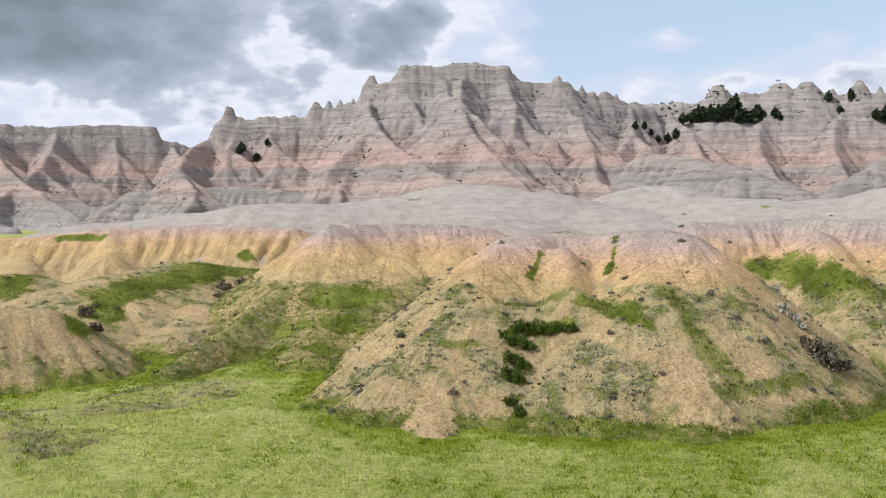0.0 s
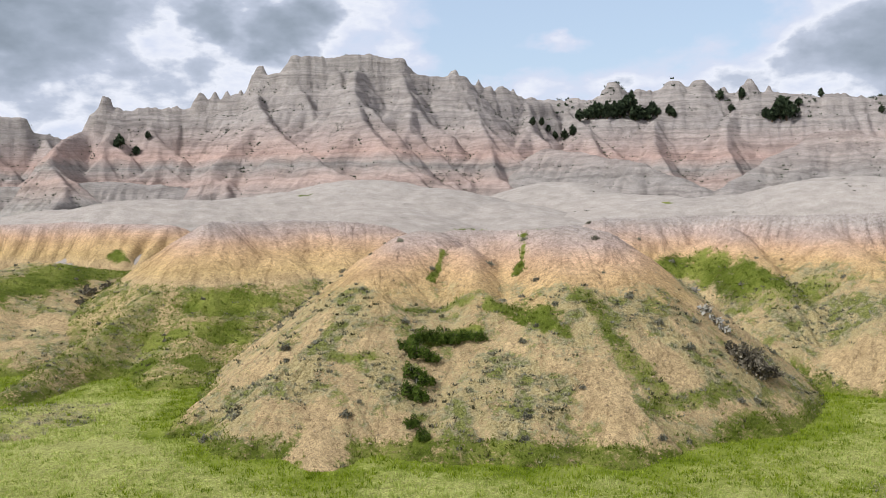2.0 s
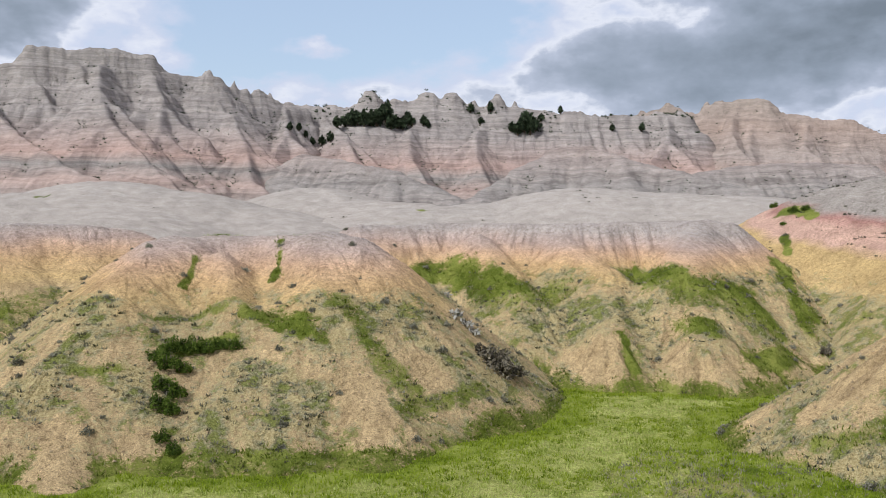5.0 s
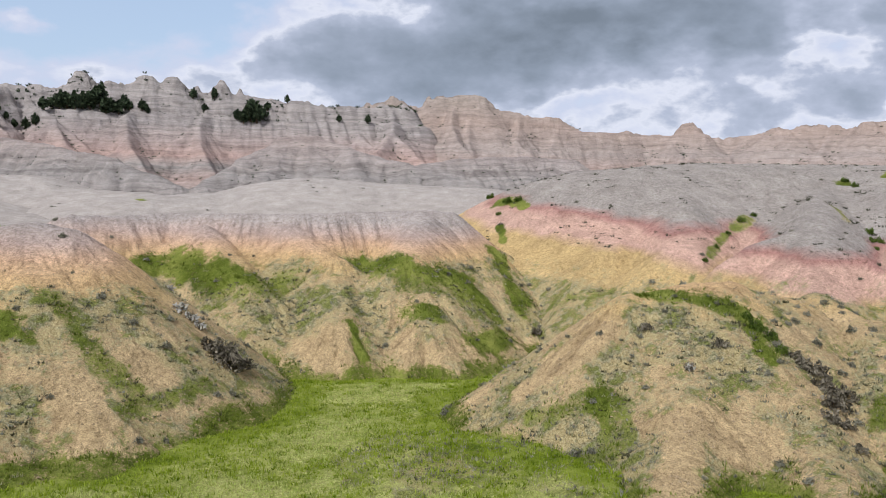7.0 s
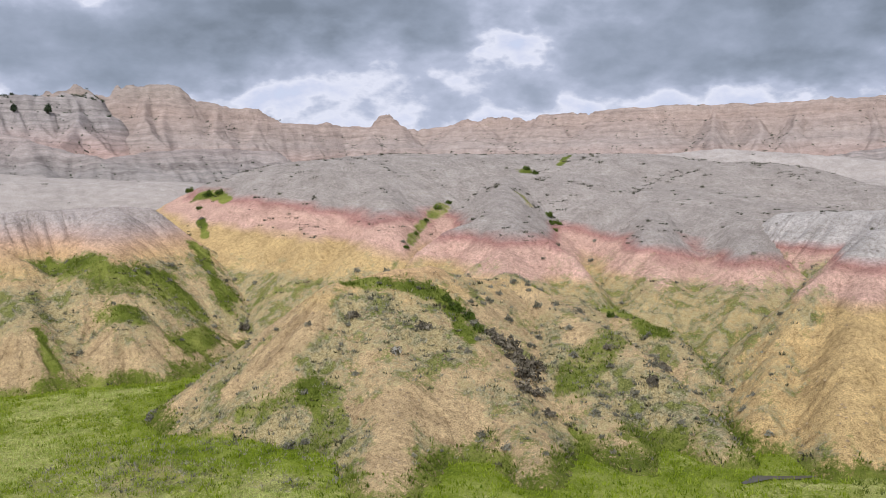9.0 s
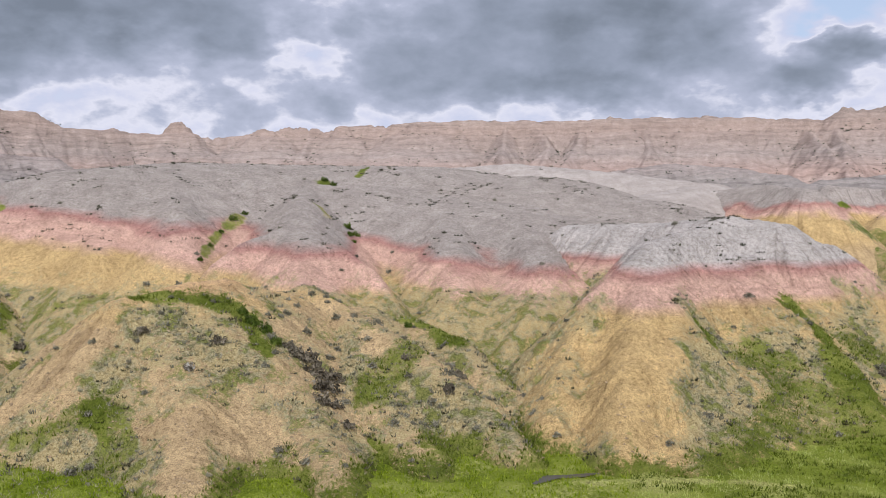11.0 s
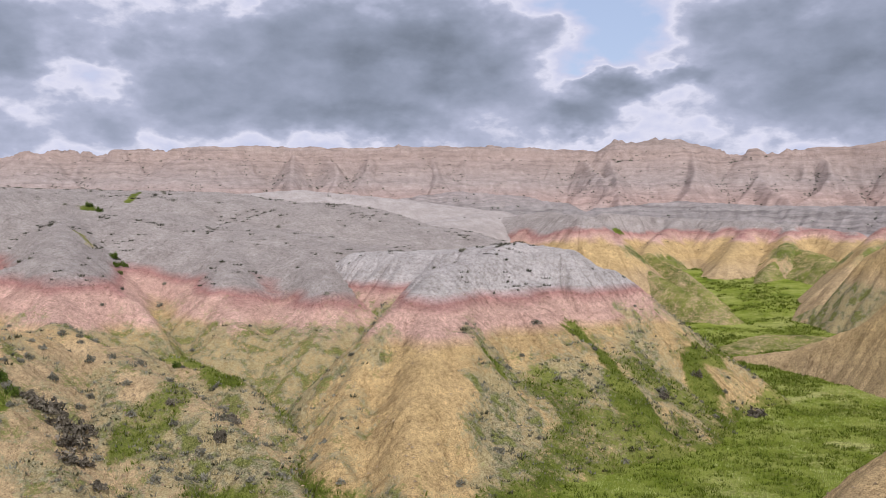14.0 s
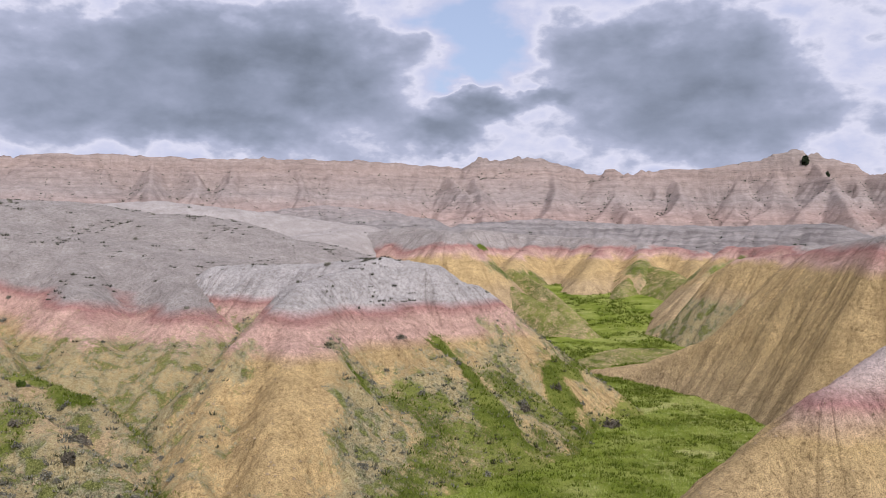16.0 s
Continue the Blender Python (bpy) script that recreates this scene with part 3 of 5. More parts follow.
        ("green", [(93.5, -0.9, 9.1, 0.7), (90.9, -3.6, 7.5, 0.9), (85.8, -5.9, 4.9, 1.2), (81.7, -6.6, 3, 0.8)]), ("olive", [(82.5, 1.6, 5.6, 2.1), (78.5, -2.2, 2.6, 3.4), (70.5, 1.3, 1.2, 2.6)]), ("olive", [(90.2, -7.8, 4.8, 3.4), (90.5, -13.3, 2.2, 4.0)]), ("olive", [(78.3, -5.4, 1.7, 3.9), (81.8, -10.5, 0.9, 4.1)]), ("green", [(98.1, -13.2, 5.4, 1.5), (118.5, -24.4, 0.8, 2.6), (115.3, -29.3, 1.4, 1.5)]), ("green", [(80.3, -6, 2.6, 0.9), (79.1, -7.8, 1.4, 0.7)]), ("green", [(80.8, 5.8, 8.1, 0.7), (79.4, 4.3, 6.4, 0.9)]), ("green", [(94.5, -1.6, 9.3, 0.9), (87.8, -5.2, 5.7, 1.1), (81.8, -6.3, 3.1, 1.5), (79.1, -8, 1.3, 1.3)]), ("green", [(96.5, -14, 3.8, 2.4), (90.1, -15.7, 0.4, 2.6)])),
    "mounds_right": (("olive", [(188.9, -16.3, 13.7, 3.5), (239, -30.5, 10.7, 4.5)]), ("olive", [(223.9, -55.2, 13.5, 5.7), (187, -55.1, 12.8, 3.0)]), ("olive", [(176.5, -58.4, 12.8, 4.6), (166.7, -60.1, 11.7, 3.3)]), ("green", [(257.3, -17.6, 18.6, 1.6)]), ("bare", [(189.6, -5.1, 18.4, 4.7)]), ("bare", [(243.7, -49.9, 17.8, 4.7)])),
    "ridge_right": (
        ("bare", [(106.8, -42.0, 10.5, 4.1), (113.9, -38.1, 5.8, 2.9)]),
        ("bare", [(97.3, -43.9, 12.9, 3.8)]),),
    "slope_right": (("bare", [(66.7, -32.1, 9.8, 7.4), (63.6, -29.2, 6.5, 7.0), (62.1, -21, 3.3, 4.9)]),),
    "domes_left": (("bare", [(-40.1, 179.2, 16.5, 6.9), (8.3, 189.4, 19.6, 7.1), (30.8, 181.8, 17, 5.7)]), ("green", [(-7.8, 194.1, 19.8, 0.6), (-5.5, 194.9, 20.1, 0.5)])),
    "domes_right": (("bare", [(59.4, 208.9, 19.4, 8.1), (96.4, 152.1, 19.5, 6.7)]), ("green", [(64.2, 171.3, 18, 1.0)])),
    "low_rise": (("dry", [(36.2, 45.9, 0.9, 1.8), (42.9, 45.5, 0.9, 2.3)]), ("dry", [(-26.5, 59.9, -0, 2.0), (-28.2, 55.8, 0, 1.9)])),
    "grass_slopes": (
        ("green", [(181.3, -20.8, 9.0, 1.1)]),
        ("green", [(223.1, -56.0, 13.0, 1.7)]),
        ("bare", [(231.5, -51.1, 12.5, 2.0)]),),
    "ground": (("dry", [(44.7, 49.9, 0.9, 2.1), (37.8, 47.9, 1.2, 1.5), (39.6, 43, 0.6, 2.2)]), ("dry", [(-29.4, 66.8, 0.2, 2.7), (-28.2, 55.8, 0, 2.3)]), ("dry", [(84, -13.3, 0.4, 3.2)]), ("olive", [(103.5, -10.2, 10.8, 1.9), (181.4, -28.6, 3.4, 3.4), (191.8, -39.4, 4.7, 3.7)]), ("olive", [(101.2, -13, 7.6, 0.9), (169.7, -36.9, 2.2, 2.2)]), ("dry", [(32.7, 57.3, -0, 1.6)]), ("bare", [(100.3, -21.2, 0.6, 0.4), (105.5, -25.5, 0.2, 0.5), (109.5, -29.7, 0, 0.4)]), ("bare", [(84.7, -23.8, 0.1, 0.4), (63.9, -20.2, 3.9, 0.4)]), ("bare", [(99.3, -11.6, 7.4, 0.2), (104.3, -15.6, 6.5, 0.3)]), ("bare", [(58, 10.7, 0.1, 0.3), (60.9, 4.1, 0.1, 0.3), (62, -2, 0.1, 0.3)]),
        ("green", [(98.3, -12.6, 5.5, 0.8), (102.1, -19.2, 2.9, 1.1), (119.5, -32.8, 0.2, 0.7)]),
        ("green", [(99.9, -25.9, -0.1, 1.1), (101.5, -34.9, 1.0, 0.9)]),
        ("bare", [(99.6, -20.8, 0.2, 0.2), (105.3, -24.9, 0.0, 0.3), (109.6, -29.0, -0.0, 0.3)]),
        ("bare", [(85.2, -22.8, -0.0, 0.3), (84.0, -25.2, -0.0, 0.5), (81.8, -25.3, -0.0, 0.3)]),
        ("bare", [(99.1, -10.9, 7.4, 0.2), (102.6, -14.7, 6.5, 0.2)]),
        ("bare", [(126.5, -31.0, 1.4, 0.3), (121.3, -33.3, 1.5, 0.3)]),
        ("dry", [(40.2, 49.8, 1.0, 1.4), (43.7, 50.5, 0.8, 0.9)]),
        ("dry", [(-23.2, 76.8, 0.0, 1.5), (-25.7, 73.4, -0.0, 1.0)])),
}


def cover(name, X, Y, Z, lift, seed):
    """How much of each point is under green grass and under dry plants."""
    close = step(165, 135, np.hypot(X, Y))
    ragged = fbm(X / 5, Y / 5, 4, seed + 50)
    fine = fbm(X / 1.7, Y / 1.7, 2, seed + 60)
    green = np.maximum(0.85 * step(2.4, 0.2, lift + 1.8 * ragged), 0.4 * step(0.1, 0.5, fbm(X / 7, Y / 7, 4, seed + 70)) * step(11.5, 9.5, Z)) * close
    dry = 0.58 + 0.75 * fbm(X / 6, Y / 6, 4, seed + 80) + 0.25 * fine
    dry = dry * (0.25 + 0.75 * close) * (0.15 + 0.85 * step(12.5, 10, Z + ragged))
    if name in ("ridge_right", "hill_grey", "slope_right"):
        bare = 0.25 if name != "hill_grey" else 0.6
        green, dry = green * bare, dry * bare
    if name in ("ground", "low_rise"):
        foot = np.full(X.shape, -3.0)
        for f in LAND[:8]:
            foot = np.maximum(foot, f(X, Y) - ground_z(X, Y))
        green = 0.66 + 0.25 * step(76, 88, np.degrees(np.arctan2(X, Y))) - 0.15 * step(8, -15, np.degrees(np.arctan2(X, Y))) + 0.34 * step(-2.9, -0.6, foot + 0.5 * ragged) - 0.3 * step(-0.1, 0.5, fbm(X / 9, Y / 9, 3, 300))
    if name == "mound_main":
        dry = dry * step(11.6, 10.2, Z + ragged)
    if name == "hill_grey":
        grown = step(10.2, 7.6, Z + 1.2 * ragged)
        green, dry = np.maximum(green, (0.34 + 0.12 * ragged) * grown), np.maximum(dry, 0.7 * grown)
    if name == "mound_left":
        grown = step(9.4, 7.8, Z + 0.8 * ragged)
        green, dry = np.maximum(green * grown, 0.62 * grown), dry * grown
    if name == "bank_right":
        low = step(12, 8, Z + 2 * ragged)
        green, dry = 0.35 * low, 0.8 * low
    if name == "grass_slopes":
        green, dry = 0.68 + 0.2 * ragged, 0.6 + 0 * dry
    for kind, line in STROKES.get(name, ()):
        best = np.full(X.shape, 9.0)
        pts = [line[0], *line] if len(line) == 1 else line
        for p, q in zip(pts, pts[1:]):
            v = np.subtract(q[:3], p[:3])
            t = np.clip(((X - p[0]) * v[0] + (Y - p[1]) * v[1] + (Z - p[2]) * v[2]) / max(1e-6, v @ v), 0, 1)
            d = np.sqrt((X - p[0] - t * v[0]) ** 2 + (Y - p[1] - t * v[1]) ** 2 + (Z - p[2] - t * v[2]) ** 2)
            best = np.minimum(best, d / (p[3] + (q[3] - p[3]) * t))
        m = step(1.75, 0.3, best + 0.9 * ragged + 0.6 * fine)
        if kind == "green":
            green = np.maximum(green, m)
        elif kind == "olive":
            green, dry = np.maximum(green, 0.72 * m), np.maximum(dry, 0.85 * m)
        elif kind == "dry":
            dry = np.maximum(dry, 1.1 * m)
        else:
            green, dry = green * (1 - 0.95 * m), dry * (1 - 0.8 * m)
    return np.clip(green, 0, 1), np.clip(dry, 0, 1.2)


FIELDS = {}                              # grids of every near hill, for scattering plants


def hill(name, spines, material, label, res=0.3, reach=22.0, low=-1.0, seed=1, soft=0.5, rough=0.3, scale=3.0, shape=None, back=None):
    xs = [n.x for s in spines for n in s.nodes]
    ys = [n.y for s in spines for n in s.nodes]
    gx = np.arange(min(xs) - reach, max(xs) + reach, res)
    gy = np.arange(min(ys) - reach, max(ys) + reach, res)
    X, Y = np.meshgrid(gx, gy)

    def height(X, Y, trace=None):
        h = terrain(spines, np.asarray(X, float), np.asarray(Y, float), seed, soft, rough, scale, trace=trace)
        return shape(h, X, Y) if shape else h

    flow = {}
    if back:
        Z = np.full(X.shape, -9.0)
        front = np.hypot(X, Y) < back
        Z[front] = height(X[front], Y[front], flow)
        for key in tuple(flow):
            whole = np.zeros(X.shape)
            whole[front] = flow[key]
            flow[key] = whole
    else:
        Z = height(X, Y, flow)
    jump = np.zeros(X.shape)
    for axis in (0, 1):
        jump = np.maximum(jump, np.abs(flow["run"] - np.roll(flow["run"], 1, axis)))
    seam = jump > 2.5
    for axis in (0, 1):
        seam = seam | np.roll(seam, 1, axis) | np.roll(seam, -1, axis)
    flow["calm"] = np.where(seam, 0.0, step(0.4, 2.5, flow["fall"]))
    lift = Z - ground_z(X, Y)
    green, dry = cover(name, X, Y, Z, lift, seed)
    me = sheet(name, X, Y, Z, lift > low, {"green": green, "dry": dry, **flow})
    me.materials.append(material)
    LAND.append(height)
    FIELDS[name] = (X, Y, Z, lift > 0, green, dry, res)
    return tagged(new(name, me), label, "hill", kind="structure")


# main mound
S = Spine
hill("mound_main", [
    S([(7.4, 93.7, 14.8), (12.8, 96.2, 15.1), (18.7, 95.2, 15.1), (23.9, 91.9, 15.3), (26.1, 89.3, 15.1)], 0.8, 2.5, 0.25, 2.5),
    S([(9.4, 92.5, 14.8), (6.3, 89.8, 13.9), (4.0, 85.9, 12.2), (2.4, 82.0, 10.4)], 0.85, 3.0, 0.12, 1.6),
    S([(12.8, 88.6, 13.9), (12.7, 85.1, 12.2), (12.6, 81.0, 10.4)], 0.95, 0.9, 0.1, 1.4),
    S([(22.3, 90.3, 15.2), (22.1, 87.2, 13.9), (21.5, 82.7, 12.0), (21.2, 80.3, 10.9)], 0.8, 4.0, 0.12, 1.6),
    S([(24.5, 89.7, 15.2), (26.0, 86.2, 13.9), (26.3, 81.9, 12.0)], 0.8, 2.5, 0.12, 1.6),
    S([(2.5, 82.5, 10.4), (0.1, 80.5, 8.8), (-4.3, 77.4, 6.2), (-8.5, 75.5, 3.8), (-13.0, 72.0, 0.1)], 0.85, 0.8, 0.3, 1.8),
    S([(2.6, 80.5, 9.3), (-1.4, 76.0, 6.0), (-4.4, 70.9, 3.3), (-6.7, 67.2, 1.2)], 0.72, 3.0, 0.35, 1.8),
    S([(7.0, 79.2, 7.9), (3.3, 73.9, 4.9), (0.0, 70.5, 3.3), (-1.1, 69.0, 2.5), (-1.3, 59.5, -0.5)], 0.6, 2.0, 0.2, 1.8),
    S([(15.9, 78.4, 8.9), (16.7, 75.2, 6.3), (19.1, 71.5, 5.0), (20.9, 66.8, 3.3), (19.8, 61.4, 0.7)], 0.85, 3.0, 0.35, 2),
    S([(10.5, 79.3, 7.8), (12.9, 75.4, 5.9), (10.6, 70.2, 3.6), (8.3, 65.5, 1.3)], 0.8, 2.5, 0.35, 2),
    S([(15.0, 74.0, 5.6), (14.3, 68.5, 3.0), (14.1, 63.5, 1.0)], 0.75, 4.0, 0.35, 2),
    S([(26.0, 86.2, 13.9), (27.9, 83.4, 12.1), (31.0, 80.8, 9.8), (32.9, 78.4, 7.0), (35.2, 77.3, 4.1), (36.7, 77.6, 2.0)], 0.85, 0.8, 0.3, 1.8),
    S([(23.2, 80.8, 10.5), (25.9, 77.9, 7.6), (28.3, 73.8, 5.6), (31.0, 70.5, 2.0)], 0.8, 1.6, 0.35, 1.8),
], YELLOW, "yellow clay mound with sparse grass on its flanks", res=0.25, seed=11)
# second mound
hill("mound_left", [
    S([(-16.5, 122.9, 15.3), (-10.1, 128.6, 15.6), (-0.6, 130.0, 15.5), (6.3, 129.8, 14.7)], 0.7, 2.5, 0.5, 2.0),
    S([(-16.5, 122.9, 15.3), (-18.9, 116.5, 12.2), (-21.2, 111.5, 8.3), (-24.8, 103.6, 4.7), (-28.0, 96.0, 2.7), (-29.6, 86.1, 1.2)], 0.85, 1.0, 0.25, 3.0),
    S([(-14.4, 124.7, 15.3), (-15.1, 118.0, 11.3), (-15.9, 112.4, 8.2), (-16.2, 101.2, 3.5), (-17.0, 91.4, 0.7)], 0.75, 4, 0.4, 2.2),
    S([(-7.7, 127.8, 15.3), (-8.0, 119.7, 11.2), (-8.4, 113.7, 8.0), (-9.6, 103.6, 3.1), (-12.7, 93.1, 0.3)], 0.75, 5, 0.4, 2.2),
    S([(0.2, 128.5, 15.1), (0.1, 121.0, 11.0), (-0.6, 115.0, 7.8), (-3.3, 107.0, 4.5)], 0.75, 5, 0.4, 2.2),
    S([(6.2, 128.9, 14.5), (6.3, 123.8, 11.6)], 0.65, 3, 0.4, 2.2),
], YELLOW, "yellow clay mound, its lower half under green grass", res=0.35, seed=12)

# mounds further left
hill("mound_far_left", [
    S([(-100.1, 161.5, 13.1), (-82.3, 165.7, 12.3), (-64.9, 167.9, 14.4), (-46.7, 168.7, 14.7), (-30.3, 167.3, 14.3)], 0.6, 3, 1.4, 5.0),
    S([(-46.7, 168.7, 14.7), (-39, 160.3, 10.7), (-26.9, 147.6, 3.1)], 0.7, 2, 1, 4),
    S([(-64.9, 167.9, 14.4), (-60.6, 153.5, 9.5)], 0.7, 2, 1, 4),
    S([(-82.3, 165.7, 11.7), (-73.5, 147.7, 7.3)], 0.7, 2, 1, 4),
], YELLOW, "low pink and yellow clay mounds", res=0.5, seed=13)
hill("grass_hill", [
    S([(-30.7, 146.8, 7.2), (-41.7, 133.6, 9.6), (-48.5, 120.6, 8.4), (-52, 113.7, 7.4)], 0.5, 6, 0.3, 5),
    S([(-41.7, 133.6, 9.6), (-33.9, 113, 3.5), (-35.5, 106.2, 2.2)], 0.55, 5, 0.3, 5),
    S([(-44.7, 89.5, 7.2), (-50.3, 86.4, 7.6)], 0.8, 3, 0.6, 3),
    S([(-62.4, 125.3, 8.2), (-72.7, 119.6, 9)], 0.5, 4, 0.3, 5),
], YELLOW, "low hill under green grass", res=0.4, seed=14)

# middle mound
hill("mound_middle", [
    S([(36.1, 119.7, 15.6), (48.3, 118.6, 16.2), (61.2, 107.8, 16.4), (78.9, 100.8, 17.1), (81.4, 98.8, 16.5)], 0.8, 1.5, 0.9, 2.2),
    S([(59.1, 105.6, 14.8), (60, 95.8, 11.2), (53.6, 84.4, 5.5), (50, 80.8, 0.8)], 0.85, 2.5, 0.7, 2),
    S([(75.2, 98.6, 16.7), (66.9, 89.8, 11.8), (62.4, 79.4, 5.4), (57.4, 76.9, 1.2)], 0.85, 3, 0.7, 2),
    S([(81.4, 98.8, 16.5), (79.8, 89.6, 10), (78.6, 79.8, 2.9)], 0.8, 1, 0.6, 2),
    S([(49.1, 109.5, 14.8), (49.3, 96.1, 8.5), (47.2, 89.3, 3.5)], 0.8, 2, 0.6, 2),
    S([(36.1, 119.7, 15.6), (44.5, 116.8, 13.1)], 0.5, 3, 0.5, 3),
], YELLOW, "broad yellow clay mound with grass and sage on its lower face", res=0.3, seed=15)

# near hill on the right
hill("mound_near", [
    S([(68.6, 44.9, 11.2), (63.5, 47, 11.3), (58.5, 48.5, 10.6), (54.6, 51.4, 6.1), (52.2, 55.2, 1.3)], 0.75, 1, 0.5, 1.8),
    S([(60.6, 45.9, 10.5), (53.7, 38.4, 4.7), (43.4, 32.1, 1.1)], 0.75, 1.8, 0.5, 1.8),
    S([(68.6, 44.9, 11.2), (63.3, 38.3, 7.1), (58.2, 31.2, 3.1), (50.1, 25, 1)], 0.85, 1.2, 0.6, 1.8),
    S([(65.4, 46, 11.4), (77.2, 42.3, 9.7)], 0.6, 2.0, 0.2, 2),
], YELLOW, "tan clay hill with sage, dry grass and a bare worn spur", res=0.22, seed=16)

hill("mound_spur", [
    S([(79.1, 42.9, 10.3), (75.3, 37.3, 8.7), (71.3, 29, 6.4), (66.6, 21.6, 3.3), (60.9, 16.3, 1.1)], 0.85, 1.5, 0.6, 2),
    S([(78, 36.2, 8.5), (67.8, 32, 5.2), (60.4, 24.1, 1.3), (53, 18.2, -0.4)], 0.75, 1.8, 0.6, 2),
    S([(81.5, 33.1, 7.2), (77.5, 26.7, 6), (72.8, 21.8, 4)], 0.85, 1.2, 0.5, 2),
    S([(78.2, 42.4, 9.5), (72.2, 38.9, 7.1), (66.8, 34.1, 4.3)], 0.9, 1.0, 0.4, 2),
], YELLOW, "tan clay spur with sage and patches of grass", res=0.25, seed=17)

# grey hill with the pink cone
hill("hill_grey", [
    S([(126.6, 102.3, 24.6), (138.6, 98.5, 25.8), (154.1, 85.0, 25.8), (165.6, 65.3, 25.7), (168.0, 45.2, 23.6), (163.5, 28.9, 19.6)], 0.011, 4, 0.2, 9, power=2.0),
    S([(146.0, 86.0, 23.6), (142.0, 64.0, 21.2), (139.0, 45.0, 18.6), (133.0, 30.0, 16.4)], 0.016, 3, 0.2, 6, power=2.0),
    S([(126.6, 100.3, 24.9), (108.3, 96.3, 20.6), (99.0, 94.0, 16.2), (93.0, 90.0, 11.6)], 0.95, 2.5, 0.5, 3),
    S([(124.1, 97.0, 24.4), (103.4, 86.5, 18.2), (93.2, 80.3, 12.6), (86.2, 76.7, 7.6)], 0.95, 2.5, 0.5, 3),
    S([(126.6, 94.3, 24.0), (105.5, 77.5, 18.0), (95.1, 70.0, 13.4), (86.9, 65.3, 7.8)], 0.95, 3.5, 0.4, 3),
    S([(133.6, 73.0, 21.6), (115.3, 63.2, 18.6), (102.5, 56.5, 16.2), (95.2, 52.0, 13.9), (90.3, 49.5, 11.4), (86.4, 47.1, 8.6)], 0.85, 2.5, 0.3, 2.5),
    S([(100.1, 57.1, 15.4), (94.1, 59.5, 13.7), (89.1, 59.6, 11.8), (85.3, 58.4, 9.0)], 1.2, 0.9, 0.5, 2.0),
    S([(95.5, 51.5, 13.9), (96.4, 47.6, 13.0), (94.6, 43.2, 11.0), (92.0, 39.9, 8.5)], 1.2, 0.9, 0.5, 2.0),
    S([(90.2, 49.7, 11.4), (86.9, 51.5, 10.0), (84.1, 52.5, 8.0)], 1.2, 0.8, 0.4, 2.0),
    S([(88.0, 48.4, 10.4), (81.8, 44.3, 9.2)], 1.2, 0.8, 0.3, 2.0),
    S([(136, 49, 18.4), (121.7, 43.1, 16.0), (107.5, 37.5, 12.9), (98.2, 33.6, 8.5)], 0.75, 2.2, 0.6, 2.5),
    S([(133, 36, 17.2), (119.8, 30.6, 15.0), (104.9, 25.3, 11.6), (96.9, 24.2, 7.4)], 0.75, 2.2, 0.6, 2.5),
], GREY, "smooth grey clay hill over pink and yellow beds", res=0.36, reach=40, seed=18, back=190)

# right dome
hill("mound_dome", [
    S([(119.5, 24.6, 15.6), (113.3, 12.7, 16), (107.9, 4.4, 16.8), (106, -0.6, 16.2), (105.9, -4.8, 13.9), (105.7, -7.7, 10.8), (105.6, -9.5, 7.8)], 1.0, 3.5, 0.6, 2.5),
    S([(105.9, 4.3, 16.6), (91.3, 11.3, 14.6), (79.3, 10.3, 9.8), (71.3, 10.1, 6.1), (60.2, 9.6, 0.1)], 1.1, 1.8, 0.7, 1.8),
    S([(89.3, 11.1, 14.3), (81.7, 14.7, 10.4), (75.3, 16, 6.1), (66.3, 15.3, 2.4)], 1.0, 1.0, 0.6, 1.8),
    S([(90.4, 10.1, 13.7), (79.7, 7.4, 8.9), (70.6, 7.4, 4.6)], 1.0, 1.2, 0.6, 1.8),
    S([(103.9, 5.4, 15.7), (92.9, 4.3, 10.9), (86, 2.4, 6.8), (74.9, 3.8, 3.1), (63.8, 5.1, 0.8)], 0.6, 2.5, 0.5, 2.2),
    S([(104.9, -3.6, 13.9), (96, -2.8, 8.5), (87.9, -3.6, 5.2)], 0.75, 3, 0.4, 3),
], DOME, "domed clay mound banded grey, red and yellow", res=0.25, seed=19)

# far banks on the right
hill("mounds_right", [
    S([(214.7, 11.9, 21.5), (205, 1.7, 22.6), (194.9, -6.4, 21.5), (189.7, -11.3, 16.4)], 1.1, 5, 0.6, 3),
    S([(264.6, -14.9, 23.6), (273.2, -31.6, 22.3), (249.2, -54, 20.6), (234.2, -71.8, 17.7)], 1.0, 4, 1.0, 4),
    S([(267.6, -35.7, 21.7), (248.5, -27.3, 16.7), (236.8, -23.9, 13.3)], 0.9, 2, 0.8, 3),
    S([(252.7, -51.8, 20.6), (235.6, -45.5, 15.5), (224.3, -40.6, 11.6)], 0.9, 2, 0.8, 3),
    S([(242.7, -59.9, 19.5), (225.6, -54.3, 14.4)], 0.9, 2, 0.8, 3),
    S([(234.2, -71.8, 17.7), (218.2, -66.2, 13.9)], 0.9, 2, 0.8, 3),
    S([(184.8, -62.2, 18.4), (176.7, -54.7, 12.6), (170.9, -49.9, 9.2)], 1.0, 2, 0.8, 3),
    S([(184.8, -62.2, 18.4), (171.2, -70, 18.9), (159.3, -79.4, 18.5)], 1.0, 2, 0.8, 3),
    S([(175.5, -67.5, 18.4), (161.2, -60.1, 10.7)], 1.0, 2, 0.8, 3),
], FARBANK, "low grey, red and yellow clay banks beyond a grassy flat", res=0.55, seed=20)
